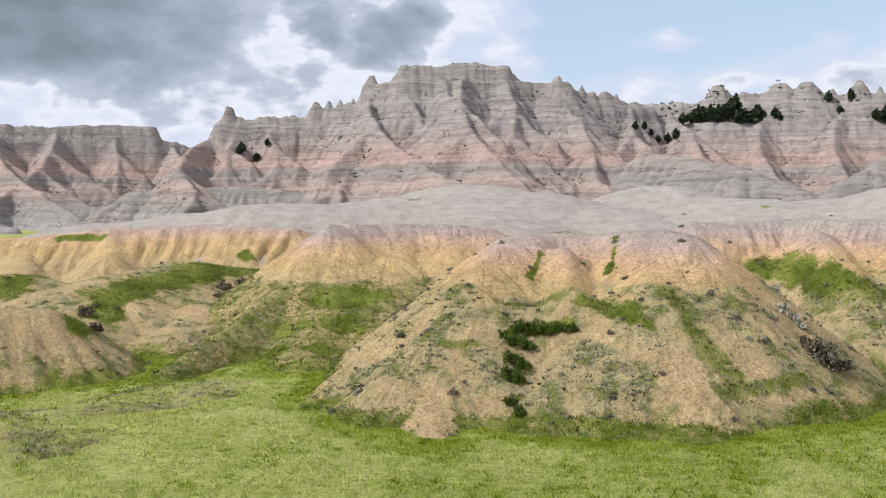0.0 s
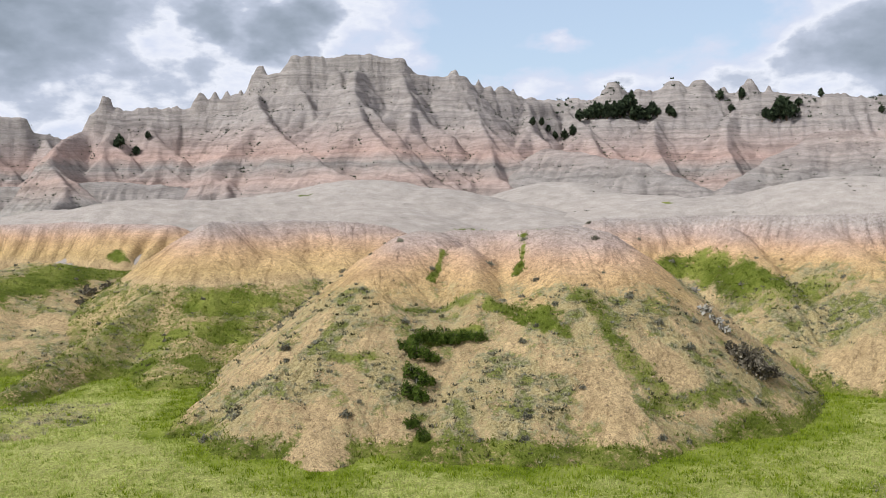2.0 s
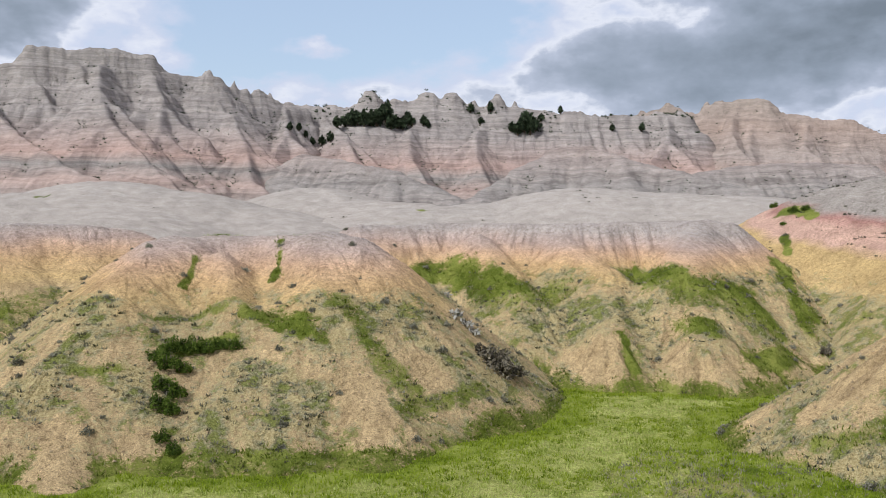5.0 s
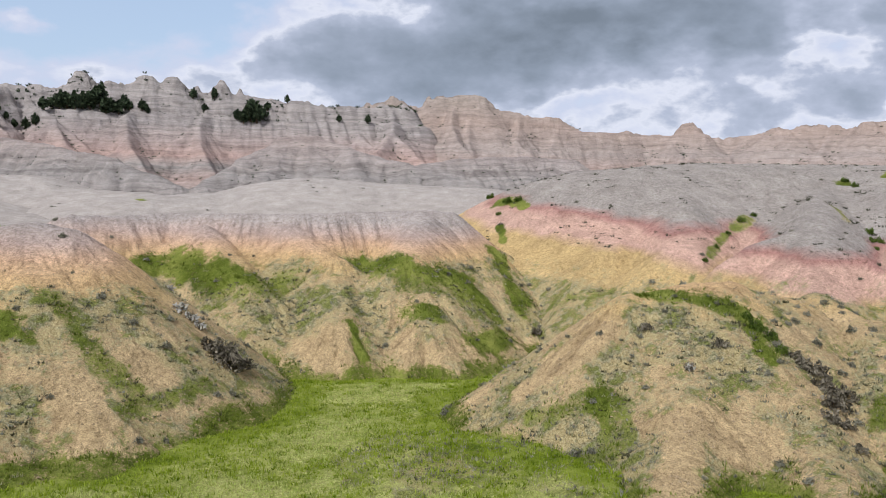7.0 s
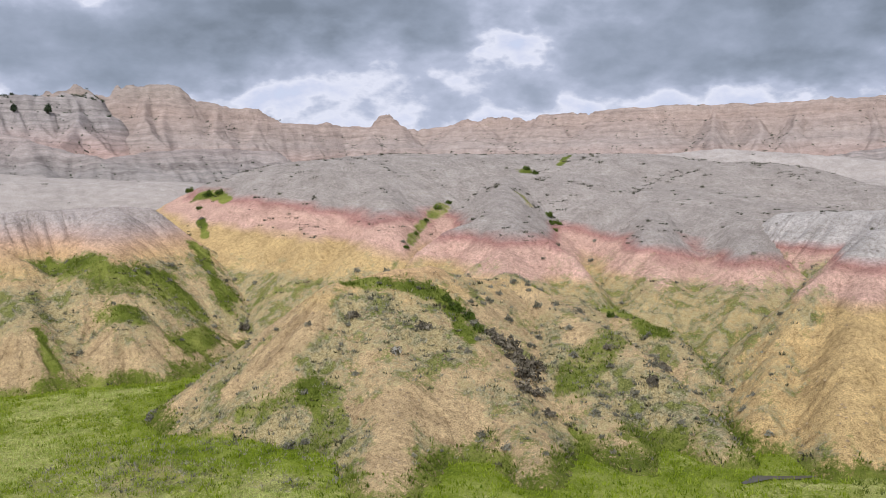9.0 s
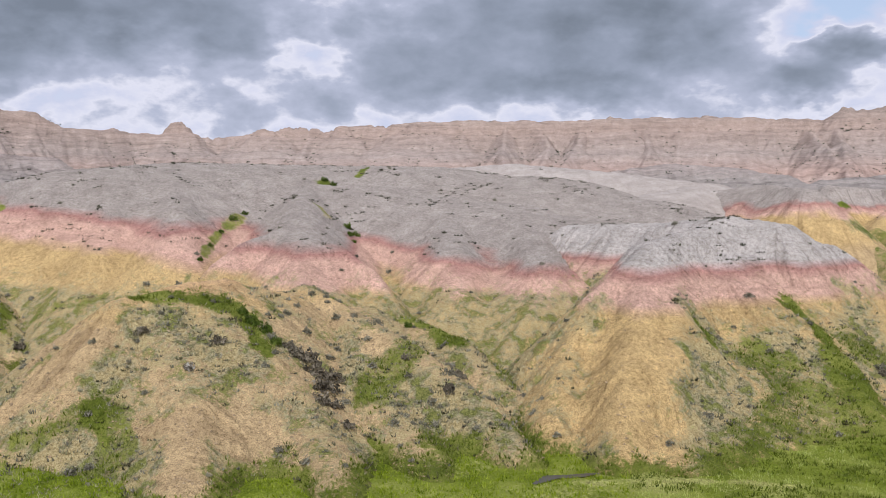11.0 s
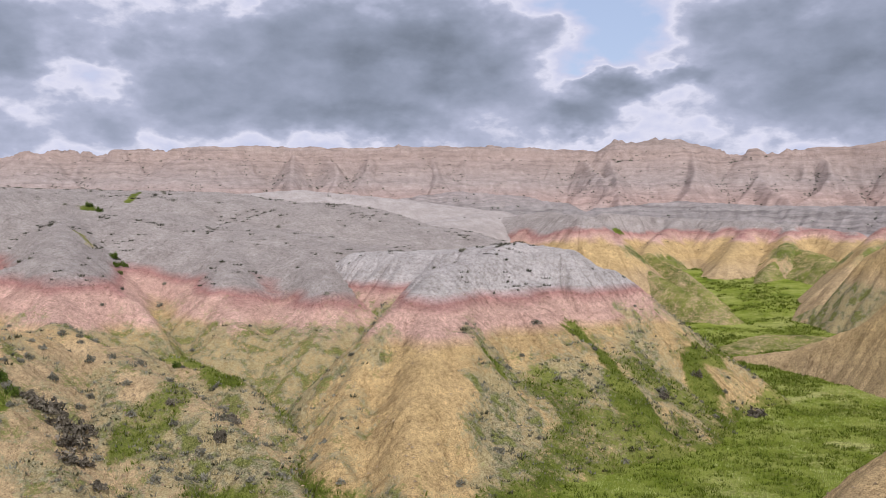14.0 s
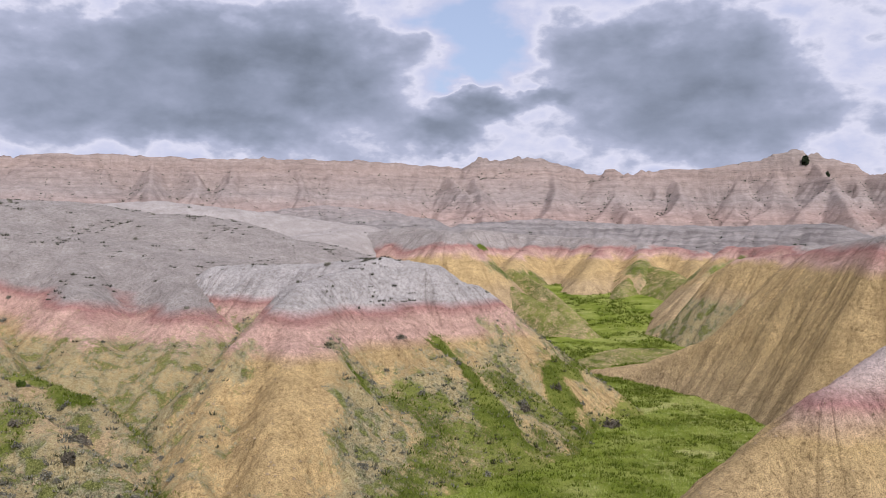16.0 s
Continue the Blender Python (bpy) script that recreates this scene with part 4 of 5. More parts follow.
hill("ridge_right", [
    S([(99.2, -48.8, 19.2), (105.6, -47.2, 16.8), (111.2, -44.5, 14.1), (116.4, -41.0, 10.1), (121.3, -37.7, 6.7), (128.3, -31.5, 2.6), (133.9, -24.8, 0.7)], 1.5, 0.8, 0.5, 2.5),
    S([(107.0, -46.6, 16.4), (103.0, -43.0, 10.7), (102.4, -41.0, 5.0)], 1.7, 0.7, 0.35, 2.0),
    S([(111.2, -44.5, 14.3), (108.2, -40.6, 8.4), (108.4, -38.8, 1.8)], 1.7, 0.7, 0.35, 2.0),
    S([(115.6, -41.8, 11.0), (113.5, -39.0, 6.5), (112.9, -37.2, 1.6)], 1.7, 0.7, 0.35, 2.0),
    S([(119.8, -39.0, 7.7), (117.9, -36.8, 4.7), (117.2, -35.7, 1.8)], 1.5, 0.6, 0.5, 2.0),
    S([(113.4, -58.3, 20.1), (120.7, -57.1, 19.4), (128.3, -54.9, 18.2), (131.0, -53.2, 16.6)], 1.15, 2.5, 0.5, 4),
], BANK, "eroded yellow ridge with a red band", res=0.33, seed=21)
hill("bank_right", [
    S([(150.0, -62.2, 17.6), (161.6, -55.5, 16.4), (165.1, -53.2, 14.2), (165.1, -50.0, 9.6), (167.1, -45.8, 5.6), (171.8, -40.4, 1.7)], 1.3, 1.2, 0.6, 3),
    S([(159.4, -57.0, 15.8), (155.8, -53.7, 10.1), (155.3, -49.4, 4.9)], 1.4, 1.0, 0.6, 3),
], FARBANK, "yellow clay bank with a red band and olive scrub below", res=0.4, seed=27)
hill("grass_slopes", [
    S([(205.0, -11.8, 16.6), (194.8, -14.1, 14.0), (184.4, -18.4, 10.4), (175.6, -24.4, 7.0), (169.2, -29.9, 4.2)], 1.0, 1.5, 0.3, 4),
    S([(200.3, -20.0, 13.6), (189.6, -25.3, 10.3), (182.8, -28.6, 7.0)], 1.0, 1.5, 0.3, 4),
    S([(230.6, -55.1, 14.7), (219.1, -59.7, 12.9), (205.7, -62.3, 10.0), (194.1, -60.2, 6.8)], 0.9, 2.5, 0.3, 4),
    S([(230.6, -55.1, 14.7), (221.5, -50.2, 10.7), (209.9, -44.1, 6.6)], 1.0, 1.5, 0.5, 4),
    S([(142.9, -25.7, 0.8), (151.4, -33.8, 1.9), (149.6, -40.7, 1.8)], 0.35, 3, 0.1, 4),
], FARBANK, "grassy clay slopes round a far flat", res=0.5, seed=26)
hill("slope_right", [
    S([(73.7, -51.6, 19.2), (71.7, -43.7, 15.7), (68.9, -34.4, 11.6), (66.5, -27.6, 8.3), (64.4, -21.8, 4.7), (60.7, -16.9, 2.1)], 1.05, 1.8, 0.4, 1.8),
], FLANK, "bare pink and grey clay slope", res=0.32, seed=22)

# smooth grey domes
hill("domes_left", [
    S([(-75.5, 196, 14.7), (-55, 197.5, 16.9), (-38.4, 196.3, 19), (-26.5, 198.2, 18.7), (-8.2, 204.8, 20.6), (6.7, 209.9, 23.1), (19.1, 204.1, 21.4), (32.6, 192.3, 18.2), (39.9, 175.5, 15.4)], 0.1, 9, 0.3, 6, power=1.35),
    S([(6.7, 209.9, 23.1), (7.9, 179.8, 17)], 0.1, 9, 0.2, 6, power=1.35),
    S([(44, 225.8, 19.6), (56.4, 228.1, 23.3), (64.7, 215.5, 20.3), (73, 202.2, 19.6)], 0.12, 7, 0.3, 6, power=1.35),
], PLAIN, "smooth grey clay domes", res=0.8, reach=50, seed=23)
hill("domes_right", [
    S([(64, 178.9, 18.3), (81.4, 177.2, 19.5), (102.2, 171.9, 23.1), (117.4, 161.9, 22.1), (127.1, 147.9, 21.4)], 0.1, 9, 0.3, 6, power=1.35),
    S([(249.8, 72.1, 29.6), (244.9, 50.4, 27.7), (238.4, 27.7, 24.1)], 0.12, 7, 0.3, 6, power=1.35),
    S([(236.6, 80.6, 28.7), (240.9, 66.8, 29.7), (236.7, 39.4, 26.8), (234.5, 15.7, 23.7)], 0.3, 6, 0.3, 6, power=1.25),
    S([(199.2, 48.2, 22.4), (187.9, 28, 19.5), (214.3, 16.9, 22.5)], 0.35, 6, 0.3, 6, power=1.25),
], PLAIN, "smooth grey clay domes with dots of sage", res=0.8, reach=50, seed=24)


# the wall
def buttresses(crest, out, base, every, seed, slope=1.15, r=0.5, rill=1.5, wave=4.0, bend=1.12, drop=2.0):
    """Spurs that come down from a crest towards the basin, each with side spurs."""
    rng = random.Random(seed)
    made = []
    pts = [Vector(p) for p in crest]
    for a, b in zip(pts, pts[1:]):
        n = max(1, round((b - a).xy.length / every))
        for k in range(n):
            p = a.lerp(b, (k + rng.uniform(0.15, 0.85)) / n)
            away = Vector((-p.x, -p.y, 0)).normalized()
            across = Vector((away.y, -away.x, 0))
            sway, reach, lean = rng.uniform(-0.45, 0.45), out * rng.uniform(0.3, 1.15), rng.uniform(-0.12, 0.12)
            nodes = []
            for q in (0.0, 0.1, 0.25, 0.45, 0.7, 1.0):
                s = p + away * reach * q + across * reach * (sway * q * q + lean * math.sin(5 * q))
                s.z = base + (p.z - drop - base) * (1 - q) ** bend
                nodes.append(s)
            made.append(Spine(nodes, slope, r, rill, wave))
            for i in (2, 3, 4):
                for side in (-1, 1):
                    if rng.random() < 0.6:
                        o = nodes[i]
                        far = o + (away + across * side * rng.uniform(0.6, 1.3)) * reach * rng.uniform(0.15, 0.26)
                        far.z = max(base - 3, o.z - (far - o).xy.length * rng.uniform(0.55, 0.75))
                        made.append(Spine([o, far], slope, 1.0, rill * 0.7, wave * 0.7))
    return made


def beds(h, X, Y):
    """Hard and soft beds: small steps in the face."""
    hard = 0.35 + 0.65 * step(38, 52, h)
    for lam, amt in ((7.3, 0.55), (2.9, 0.6)):
        q = (h + 1.6 * fbm(X / 40, Y / 40, 2, 77)) / lam
        h = h + hard * amt * lam * np.sin(2 * np.pi * q) / (2 * np.pi)
    return h


hill("foothills", [
    S([(-101.1, 282.4, 22.9), (-69.1, 281.7, 24.7), (-46.2, 276.2, 23), (-25, 268.8, 19.8)], 0.7, 2, 1.5, 4),
    S([(56.3, 279.4, 30.3), (63.5, 272.7, 34.9), (72.7, 262.1, 32.4), (85.3, 247.7, 28.8), (95.8, 230.9, 22.2)], 0.75, 2, 1.5, 4),
    S([(101.6, 228.4, 22.3), (116.7, 234.6, 29.8), (133.1, 240.7, 36.8), (141.8, 235.6, 37.5), (152, 220.7, 31.7), (160, 207.5, 28.1), (167.3, 192.5, 23.9)], 0.75, 2, 1.5, 4),
    S([(133.1, 240.7, 36.8), (119.3, 225.4, 26.3), (111.9, 217.9, 22.2)], 0.7, 2, 1.2, 4),
    S([(147.4, 228.6, 34.4), (138.1, 208.4, 24.6)], 0.7, 2, 1.2, 4),
    S([(-34.5, 282.9, 23.2), (-11, 274.8, 21.5), (-1.2, 280, 23.3)], 0.6, 2, 1.2, 4),
    S([(158.7, 218.4, 27.9), (178.1, 216.1, 31.6), (201.8, 208.3, 33.6), (211.4, 198.5, 32.5)], 0.6, 2, 1.2, 4),
    S([(285.8, 49.3, 28.7), (298.4, 30.6, 31.6), (299.6, 14.9, 30.3), (295, -4.5, 27.6)], 0.6, 2, 1.2, 4),
    S([(299.6, -15.1, 26.1), (307.3, -41, 28.3), (303, -65.7, 26.5), (284.3, -95.6, 25.4), (263.8, -120.5, 25.8)], 0.5, 3, 1.2, 4),
], FOOT, "pale bedded clay foothills below the wall", res=0.75, reach=30, low=-2, seed=36, soft=0.6, rough=0.6, scale=5, shape=beds)

PEAK = [(-84.9, 318.9, 41.8), (-78.9, 315.3, 49.2), (-72, 316.9, 50.3), (-50.6, 321, 50.8), (-34.9, 320.1, 55.4), (-29.2, 318.7, 58.2), (-20.7, 317.3, 62.9), (-14.1, 315.7, 67.2), (2.8, 316, 68.3), (11.4, 315.8, 69.9), (21.9, 315.2, 67.5), (31.7, 316.4, 61.7), (49.8, 318.1, 59.1), (62.7, 322, 57.9), (76.2, 326.2, 55.2)]
hill("mountain_peak", [S(PEAK, 1.9, 1.5, 1.6, 5.0, 2.2, 5.0)] + buttresses(PEAK, 95, 15, 20, 5) + [
    S([(-77.2, 315.7, 53.9), (-75.6, 316.1, 52.7)], 2.6, 0.5, 0.6, 2), S([(-46.7, 320.6, 56.5), (-45.2, 320.8, 56.2)], 2.6, 0.5, 0.5, 2), S([(-41.6, 321.3, 57.8)], 3, 0.4, 0.5, 1.5), S([(-37.5, 321.8, 58)], 3, 0.4, 0.5, 1.5), S([(-32.9, 322.3, 58.5)], 2.5, 0.4, 0.5, 1.5),
    S([(-27, 319.9, 65.2), (-25.1, 320, 65.7)], 2.4, 0.5, 0.8, 2), S([(39.7, 317.5, 64.5), (41.3, 317.3, 64.9)], 1.1, 0.5, 0.8, 2), S([(49.8, 318.1, 60.8)], 3, 0.4, 0.4, 1.5),
], WALL, "high banded badlands mountain with spires", res=0.65, reach=45, low=-2, seed=31, soft=0.6, rough=1.1, scale=7, back=342, shape=beds)
BACK = [(-255.7, 345.7, 44.9), (-222, 368.2, 48.2), (-190, 374.6, 51.9), (-159.8, 388.4, 53.5), (-131.5, 398.9, 53.6), (-119.2, 402.7, 45.9), (-96, 408.9, 41.2)]
hill("mountain_left", [S(BACK, 2.0, 1.5, 1.4, 6.0, 2.4, 6.0)] + buttresses(BACK, 110, 15, 22, 6),
     WALL, "banded badlands ridge in pink and grey", res=0.8, reach=45, low=-2, seed=32, soft=0.6, rough=1.1, scale=7, back=436, shape=beds)
SHELF = [(76.4, 336.4, 56.3), (92.9, 332.3, 57.1), (116.9, 324.6, 59.4), (136, 317.1, 59), (152.4, 309.5, 57.9), (171.3, 299.5, 55.1), (194.6, 290.9, 54.2), (210.4, 286, 57)]
hill("mountain_shelf", [S(SHELF, 1.2, 2.0, 1.4, 6.0, 2.2, 5.0)] + buttresses(SHELF, 105, 15, 20, 7) + [
    S([(100.6, 330, 61.6), (103.4, 329.1, 61.5)], 0.9, 0.5, 0.8, 2), S([(122.3, 322.6, 63.5), (123.5, 322.1, 63.1)], 1.1, 0.5, 0.8, 2), S([(130.4, 319.4, 62.9), (131.6, 318.9, 63.2)], 1.1, 0.5, 0.8, 2), S([(146.3, 312.4, 61.5), (147.4, 311.9, 61.1)], 1.2, 0.5, 0.8, 2), S([(152.8, 309.3, 59.1)], 2.4, 0.4, 0.4, 2)],
     WALL, "banded badlands wall with a shelf of junipers", res=0.65, reach=45, low=-2, seed=33, soft=0.6, rough=1.1, scale=7, back=362, shape=beds)
LONG = [(198.5, 312.3, 56.6), (215.1, 301, 60.2), (225.7, 293.2, 58.6), (240.7, 281, 62.9), (247.1, 275.4, 58.3), (268.5, 261.8, 52.6), (285.8, 250.5, 48), (303.1, 245.4, 49.7), (331.3, 224.1, 46.7), (343.3, 205.3, 50.9), (358.6, 177.2, 51.4), (368.5, 142.3, 54.5), (376.4, 101.9, 54.9), (379.7, 63.9, 54.3), (382.4, 44.8, 51.2)]
hill("wall_middle", [S(LONG, 2.2, 1.2, 1.5, 5.0, 2.0, 8.0)] + buttresses(LONG, 95, 15, 17, 8) + [
    S([(241.2, 283.2, 63.2), (244.4, 280.4, 63.1)], 1.1, 1, 0.8, 3), S([(228.7, 293.4, 61)], 1.2, 0.6, 0.6, 2), S([(318.2, 234, 52.7), (320.2, 231.2, 52.7)], 0.9, 1, 0.8, 3), S([(340.3, 206.4, 51), (342.8, 202.2, 50.9)], 0.7, 1, 0.8, 3), S([(356.8, 176.3, 53), (357.7, 174.6, 52.7)], 0.8, 1, 0.8, 3), S([(367.6, 144.5, 55), (369.7, 139, 54.9)], 0.6, 1, 0.8, 3)],
     EASTC, "long banded badlands wall in pink and grey", res=0.8, reach=45, low=-2, seed=34, soft=0.6, rough=1.1, scale=7, back=408, shape=beds)
EAST = [(380, 61.8, 54.6), (389, 27.7, 55), (399.5, -19.5, 52.4), (399.1, -27.1, 56.9), (397.5, -44.6, 57.8), (396.5, -52.8, 57.1), (403, -75.2, 51.2), (401.6, -122.9, 52.9), (394.4, -144.3, 57), (388, -160.7, 59.7), (382.1, -174.4, 57.4), (376.7, -185.7, 50.7), (346.3, -200.2, 47.2), (311.3, -218, 45.5)]
hill("wall_right", [S(EAST, 2.2, 1.2, 1.5, 5.0, 2.0, 8.0)] + buttresses(EAST, 105, 15, 17, 9) + [
    S([(401.1, -26.7, 58), (400.9, -30.1, 57.6)], 0.9, 1, 0.8, 3), S([(399.7, -43.2, 58.5), (399.5, -44.6, 58.3)], 1.3, 0.6, 0.8, 2), S([(399.1, -48.4, 57.8), (398.7, -51.1, 58)], 1.0, 0.6, 0.8, 2), S([(401.5, -83.3, 52.8), (401, -85.5, 52.8)], 0.9, 1, 0.8, 3), S([(388.4, -159.7, 60.2), (386.8, -163.7, 60.1)], 2, 0.6, 0.3, 3), S([(394.1, 26.7, 56), (394.4, 22, 55.5)], 0.8, 1, 0.8, 3), S([(384.7, 64.2, 56), (385.4, 59.9, 55.7)], 0.7, 1, 0.8, 3)],
     EASTC, "long banded badlands wall with a flat-topped butte", res=0.8, reach=45, low=-2, seed=35, soft=0.6, rough=1.1, scale=7, back=426, shape=beds)

hill("low_rise", [
    S([(-34, 56.6, 0.8), (-28.5, 61.7, -0.1), (-24.1, 63.6, -0.8), (-19.4, 61, -2.2)], 0.25, 3, 0.1, 3),
    S([(-38.1, 63.4, 1.1), (-33.1, 69.5, 0.4), (-26.7, 79.6, 0.6), (-18.2, 86.1, -0.3)], 0.18, 3, 0.1, 3),
    S([(33, 46.5, 0.4), (37.8, 47.9, 0.8), (39.8, 44.9, 0.1)], 0.3, 2, 0.1, 3),
    S([(41.5, 50, 0.9), (45.6, 44.9, 1), (45.3, 39.3, 0.7)], 0.2, 3, 0.1, 3),
], MEADOW, "low rise under pale grass", res=0.3, reach=12, low=-0.3, seed=25, rough=0.15)

# ground
ring = np.concatenate([np.arange(0.05, 60, 1.0), np.arange(60, 140, 0.8), 140 * 1.02 ** np.arange(0, 178)])
turn = np.radians(np.concatenate([np.arange(-34, 126, 0.55), np.linspace(126, 326, 41)]))
A, R = np.meshgrid(turn, ring)
X, Y = R * np.sin(A), R * np.cos(A)
Z = ground_z(X, Y)
green, dry = cover("ground", X, Y, Z, 0 * X, 40)
me = sheet("ground", X, Y, Z, None, {"green": green, "dry": np.clip(0.3 * dry, 0.05, 0.3)})
me.materials.append(MEADOW)
tagged(new("ground", me), "grassy basin floor of bright green spring grass", "ground", kind="structure")

# ---- plants ----
def leafy(name, dark, mid, light, rough=0.8, thin=0.0):
    """Leaves and blades: each piece takes its own shade."""
    m = bpy.data.materials.new(name)
    m.use_nodes = True
    k = Nodes(m.node_tree)
    b = k.n["Principled BSDF"]
    geo = k.n.new("ShaderNodeNewGeometry")
    far = k.noise(geo.outputs["Position"], 0.9, 5.0, 0.7)
    fac = k.math("ADD", k.math("MULTIPLY", geo.outputs["Random Per Island"], 0.4), k.math("MULTIPLY", k.span(far, 0.3, 0.7), 0.6))
    k.put(k.ramp(fac, ((0.15, dark), (0.5, mid), (0.85, light))), b.inputs["Base Color"])
    b.inputs["Roughness"].default_value = rough
    b.inputs["Specular IOR Level"].default_value = 0.2
    if thin:
        glow = k.n.new("ShaderNodeBsdfTranslucent")
        k.put(b.inputs["Base Color"].links[0].from_socket, glow.inputs[0])
        both = k.n.new("ShaderNodeMixShader")
        both.inputs[0].default_value = thin
        k.put(b.outputs[0], both.inputs[1])
        k.put(glow.outputs[0], both.inputs[2])
        k.put(both.outputs[0], k.n["Material Output"].inputs[0])
    return m


BLADE = leafy("grass_blade", (0.045, 0.07, 0.006), (0.145, 0.19, 0.02), (0.32, 0.345, 0.09), thin=0.4)
LUSH = leafy("meadow_blade", (0.09, 0.15, 0.005), (0.26, 0.34, 0.018), (0.42, 0.48, 0.08), thin=0.5)
HAY = leafy("pale_meadow_blade", (0.23, 0.29, 0.04), (0.42, 0.49, 0.12), (0.62, 0.65, 0.27), thin=0.5)
STRAW = leafy("dry_grass", (0.16, 0.15, 0.085), (0.36, 0.34, 0.2), (0.56, 0.53, 0.35), thin=0.5)
SAGE = leafy("sage_leaf", (0.07, 0.068, 0.048), (0.19, 0.18, 0.135), (0.34, 0.325, 0.255))
DARKSAGE = leafy("dark_sage", (0.035, 0.033, 0.018), (0.1, 0.095, 0.05), (0.2, 0.185, 0.115))
DOT = leafy("dark_scrub", (0.025, 0.025, 0.017), (0.065, 0.065, 0.042), (0.13, 0.125, 0.09))
SHRUB = leafy("shrub_leaf", (0.03, 0.05, 0.006), (0.085, 0.135, 0.018), (0.18, 0.235, 0.045), thin=0.3)
JUNIPER = leafy("juniper_leaf", (0.012, 0.02, 0.01), (0.03, 0.047, 0.022), (0.065, 0.085, 0.045))
TWIG = leafy("twig", (0.065, 0.055, 0.04), (0.13, 0.11, 0.08), (0.24, 0.21, 0.16))
BARK = leafy("bark", (0.05, 0.035, 0.025), (0.09, 0.065, 0.045), (0.14, 0.1, 0.07))
rng = np.random.default_rng(7)


def tri_mesh(name, V):
    """A mesh of loose triangles from an array (n, 3, 3)."""
    n = len(V)
    me = bpy.data.meshes.new(name)
    me.vertices.add(n * 3)
    me.vertices.foreach_set("co", V.reshape(-1))
    me.loops.add(n * 3)
    me.loops.foreach_set("vertex_index", np.arange(n * 3))
    me.polygons.add(n)
    me.polygons.foreach_set("loop_start", np.arange(0, n * 3, 3))
    me.polygons.foreach_set("loop_total", np.full(n, 3))
    me.update()
    return me


def tufts(name, P, tall, wide, blades, material, label, spread=0.12):
    """Many small tufts of blades, joined into one mesh."""
    n = len(P)
    if n == 0:
        return None
    base = np.repeat(P, blades, 0)
    m = len(base)
    size = np.repeat(tall * rng.uniform(0.55, 1.35, n), blades)
    turn, out = rng.uniform(0, 2 * np.pi, m), rng.uniform(0, 1, m) ** 0.5 * np.repeat(spread * rng.uniform(0.6, 1.6, n), blades)
    lean = rng.uniform(0.15, 0.9, m)
    ux, uy = np.cos(turn), np.sin(turn)
    root = base + np.stack([ux * out, uy * out, np.full(m, -0.05)], -1)
    tip = root + np.stack([ux * size * lean, uy * size * lean, size * (1.15 - 0.5 * lean)], -1)
    side = rng.uniform(0, 2 * np.pi, m)
    w = wide * rng.uniform(0.6, 1.4, m)
    off = np.stack([np.cos(side) * w, np.sin(side) * w, 0 * w], -1)
    me = tri_mesh(name, np.stack([root - off, root + off, tip], 1))
    me.materials.append(material)
    return tagged(new(name, me), label, "grass", kind="stuff")


def sown(field, weight, per_m2):
    """Random places on a hill's grid, as dense as the weight says."""
    X, Y, Z, seen, green, dry, res = FIELDS[field]
    p = np.clip(weight, 0, 1) * seen * per_m2 * res * res
    n = rng.poisson(p)
    i = np.repeat(np.arange(p.size), n.ravel())
    jx, jy = rng.uniform(0, res, len(i)), rng.uniform(0, res, len(i))
    x, y = X.ravel()[i] + jx, Y.ravel()[i] + jy
    gx = np.gradient(Z, res, axis=1).ravel()[i]
    gy = np.gradient(Z, res, axis=0).ravel()[i]
    P = np.stack([x, y, Z.ravel()[i] + gx * jx + gy * jy], -1)
    d, az = np.hypot(x, y), np.degrees(np.arctan2(x, y))
    return P[(d > 35) & (az > -30) & (az < 122)]


def on_top(P):
    """Keeps the places that no other hill covers."""
    return P[P[:, 2] > land_z(P[:, 0], P[:, 1]) - 0.25]


NEAR = (("mound_main", 5.0, 2.5), ("mound_left", 4.0, 1.5), ("mound_middle", 4.5, 2.0), ("mound_near", 6.0, 3.0), ("mound_spur", 6.0, 3.0), ("mound_dome", 5.0, 2.0), ("grass_hill", 3.0, 1.0), ("low_rise", 6.0, 4.0))
for field, thick, thin in NEAR:
    X, Y, Z, seen, green, dry, res = FIELDS[field]
    P = sown(field, step(0.3, 0.8, green), thick)
    tufts("grass_tufts", P, 0.3, 0.045, 6, LUSH if field == "low_rise" else BLADE, "tufts of fresh green grass on clay slopes", 0.22)
    P = sown(field, step(0.35, 1.0, dry) * (1 - 0.7 * green) if field != "low_rise" else 0.6 + 0 * dry, thin)
    tufts("dry_tufts", P, 0.26, 0.04, 6, STRAW, "thin tufts of dry straw-coloured grass on clay", 0.2)
    P = sown(field, step(0.4, 1.0, dry) * (1 - 0.8 * green), thin * 0.6)
    tufts("sage_tufts", P, 0.24, 0.06, 12, SAGE, "small grey-green sage clumps on clay", 0.22)

OCTA = np.array([(1, 0, 0), (0, 1, 0), (-1, 0, 0), (0, -1, 0), (0, 0, 1)], float)
FACES = np.array([(0, 1, 4), (1, 2, 4), (2, 3, 4), (3, 0, 4)])


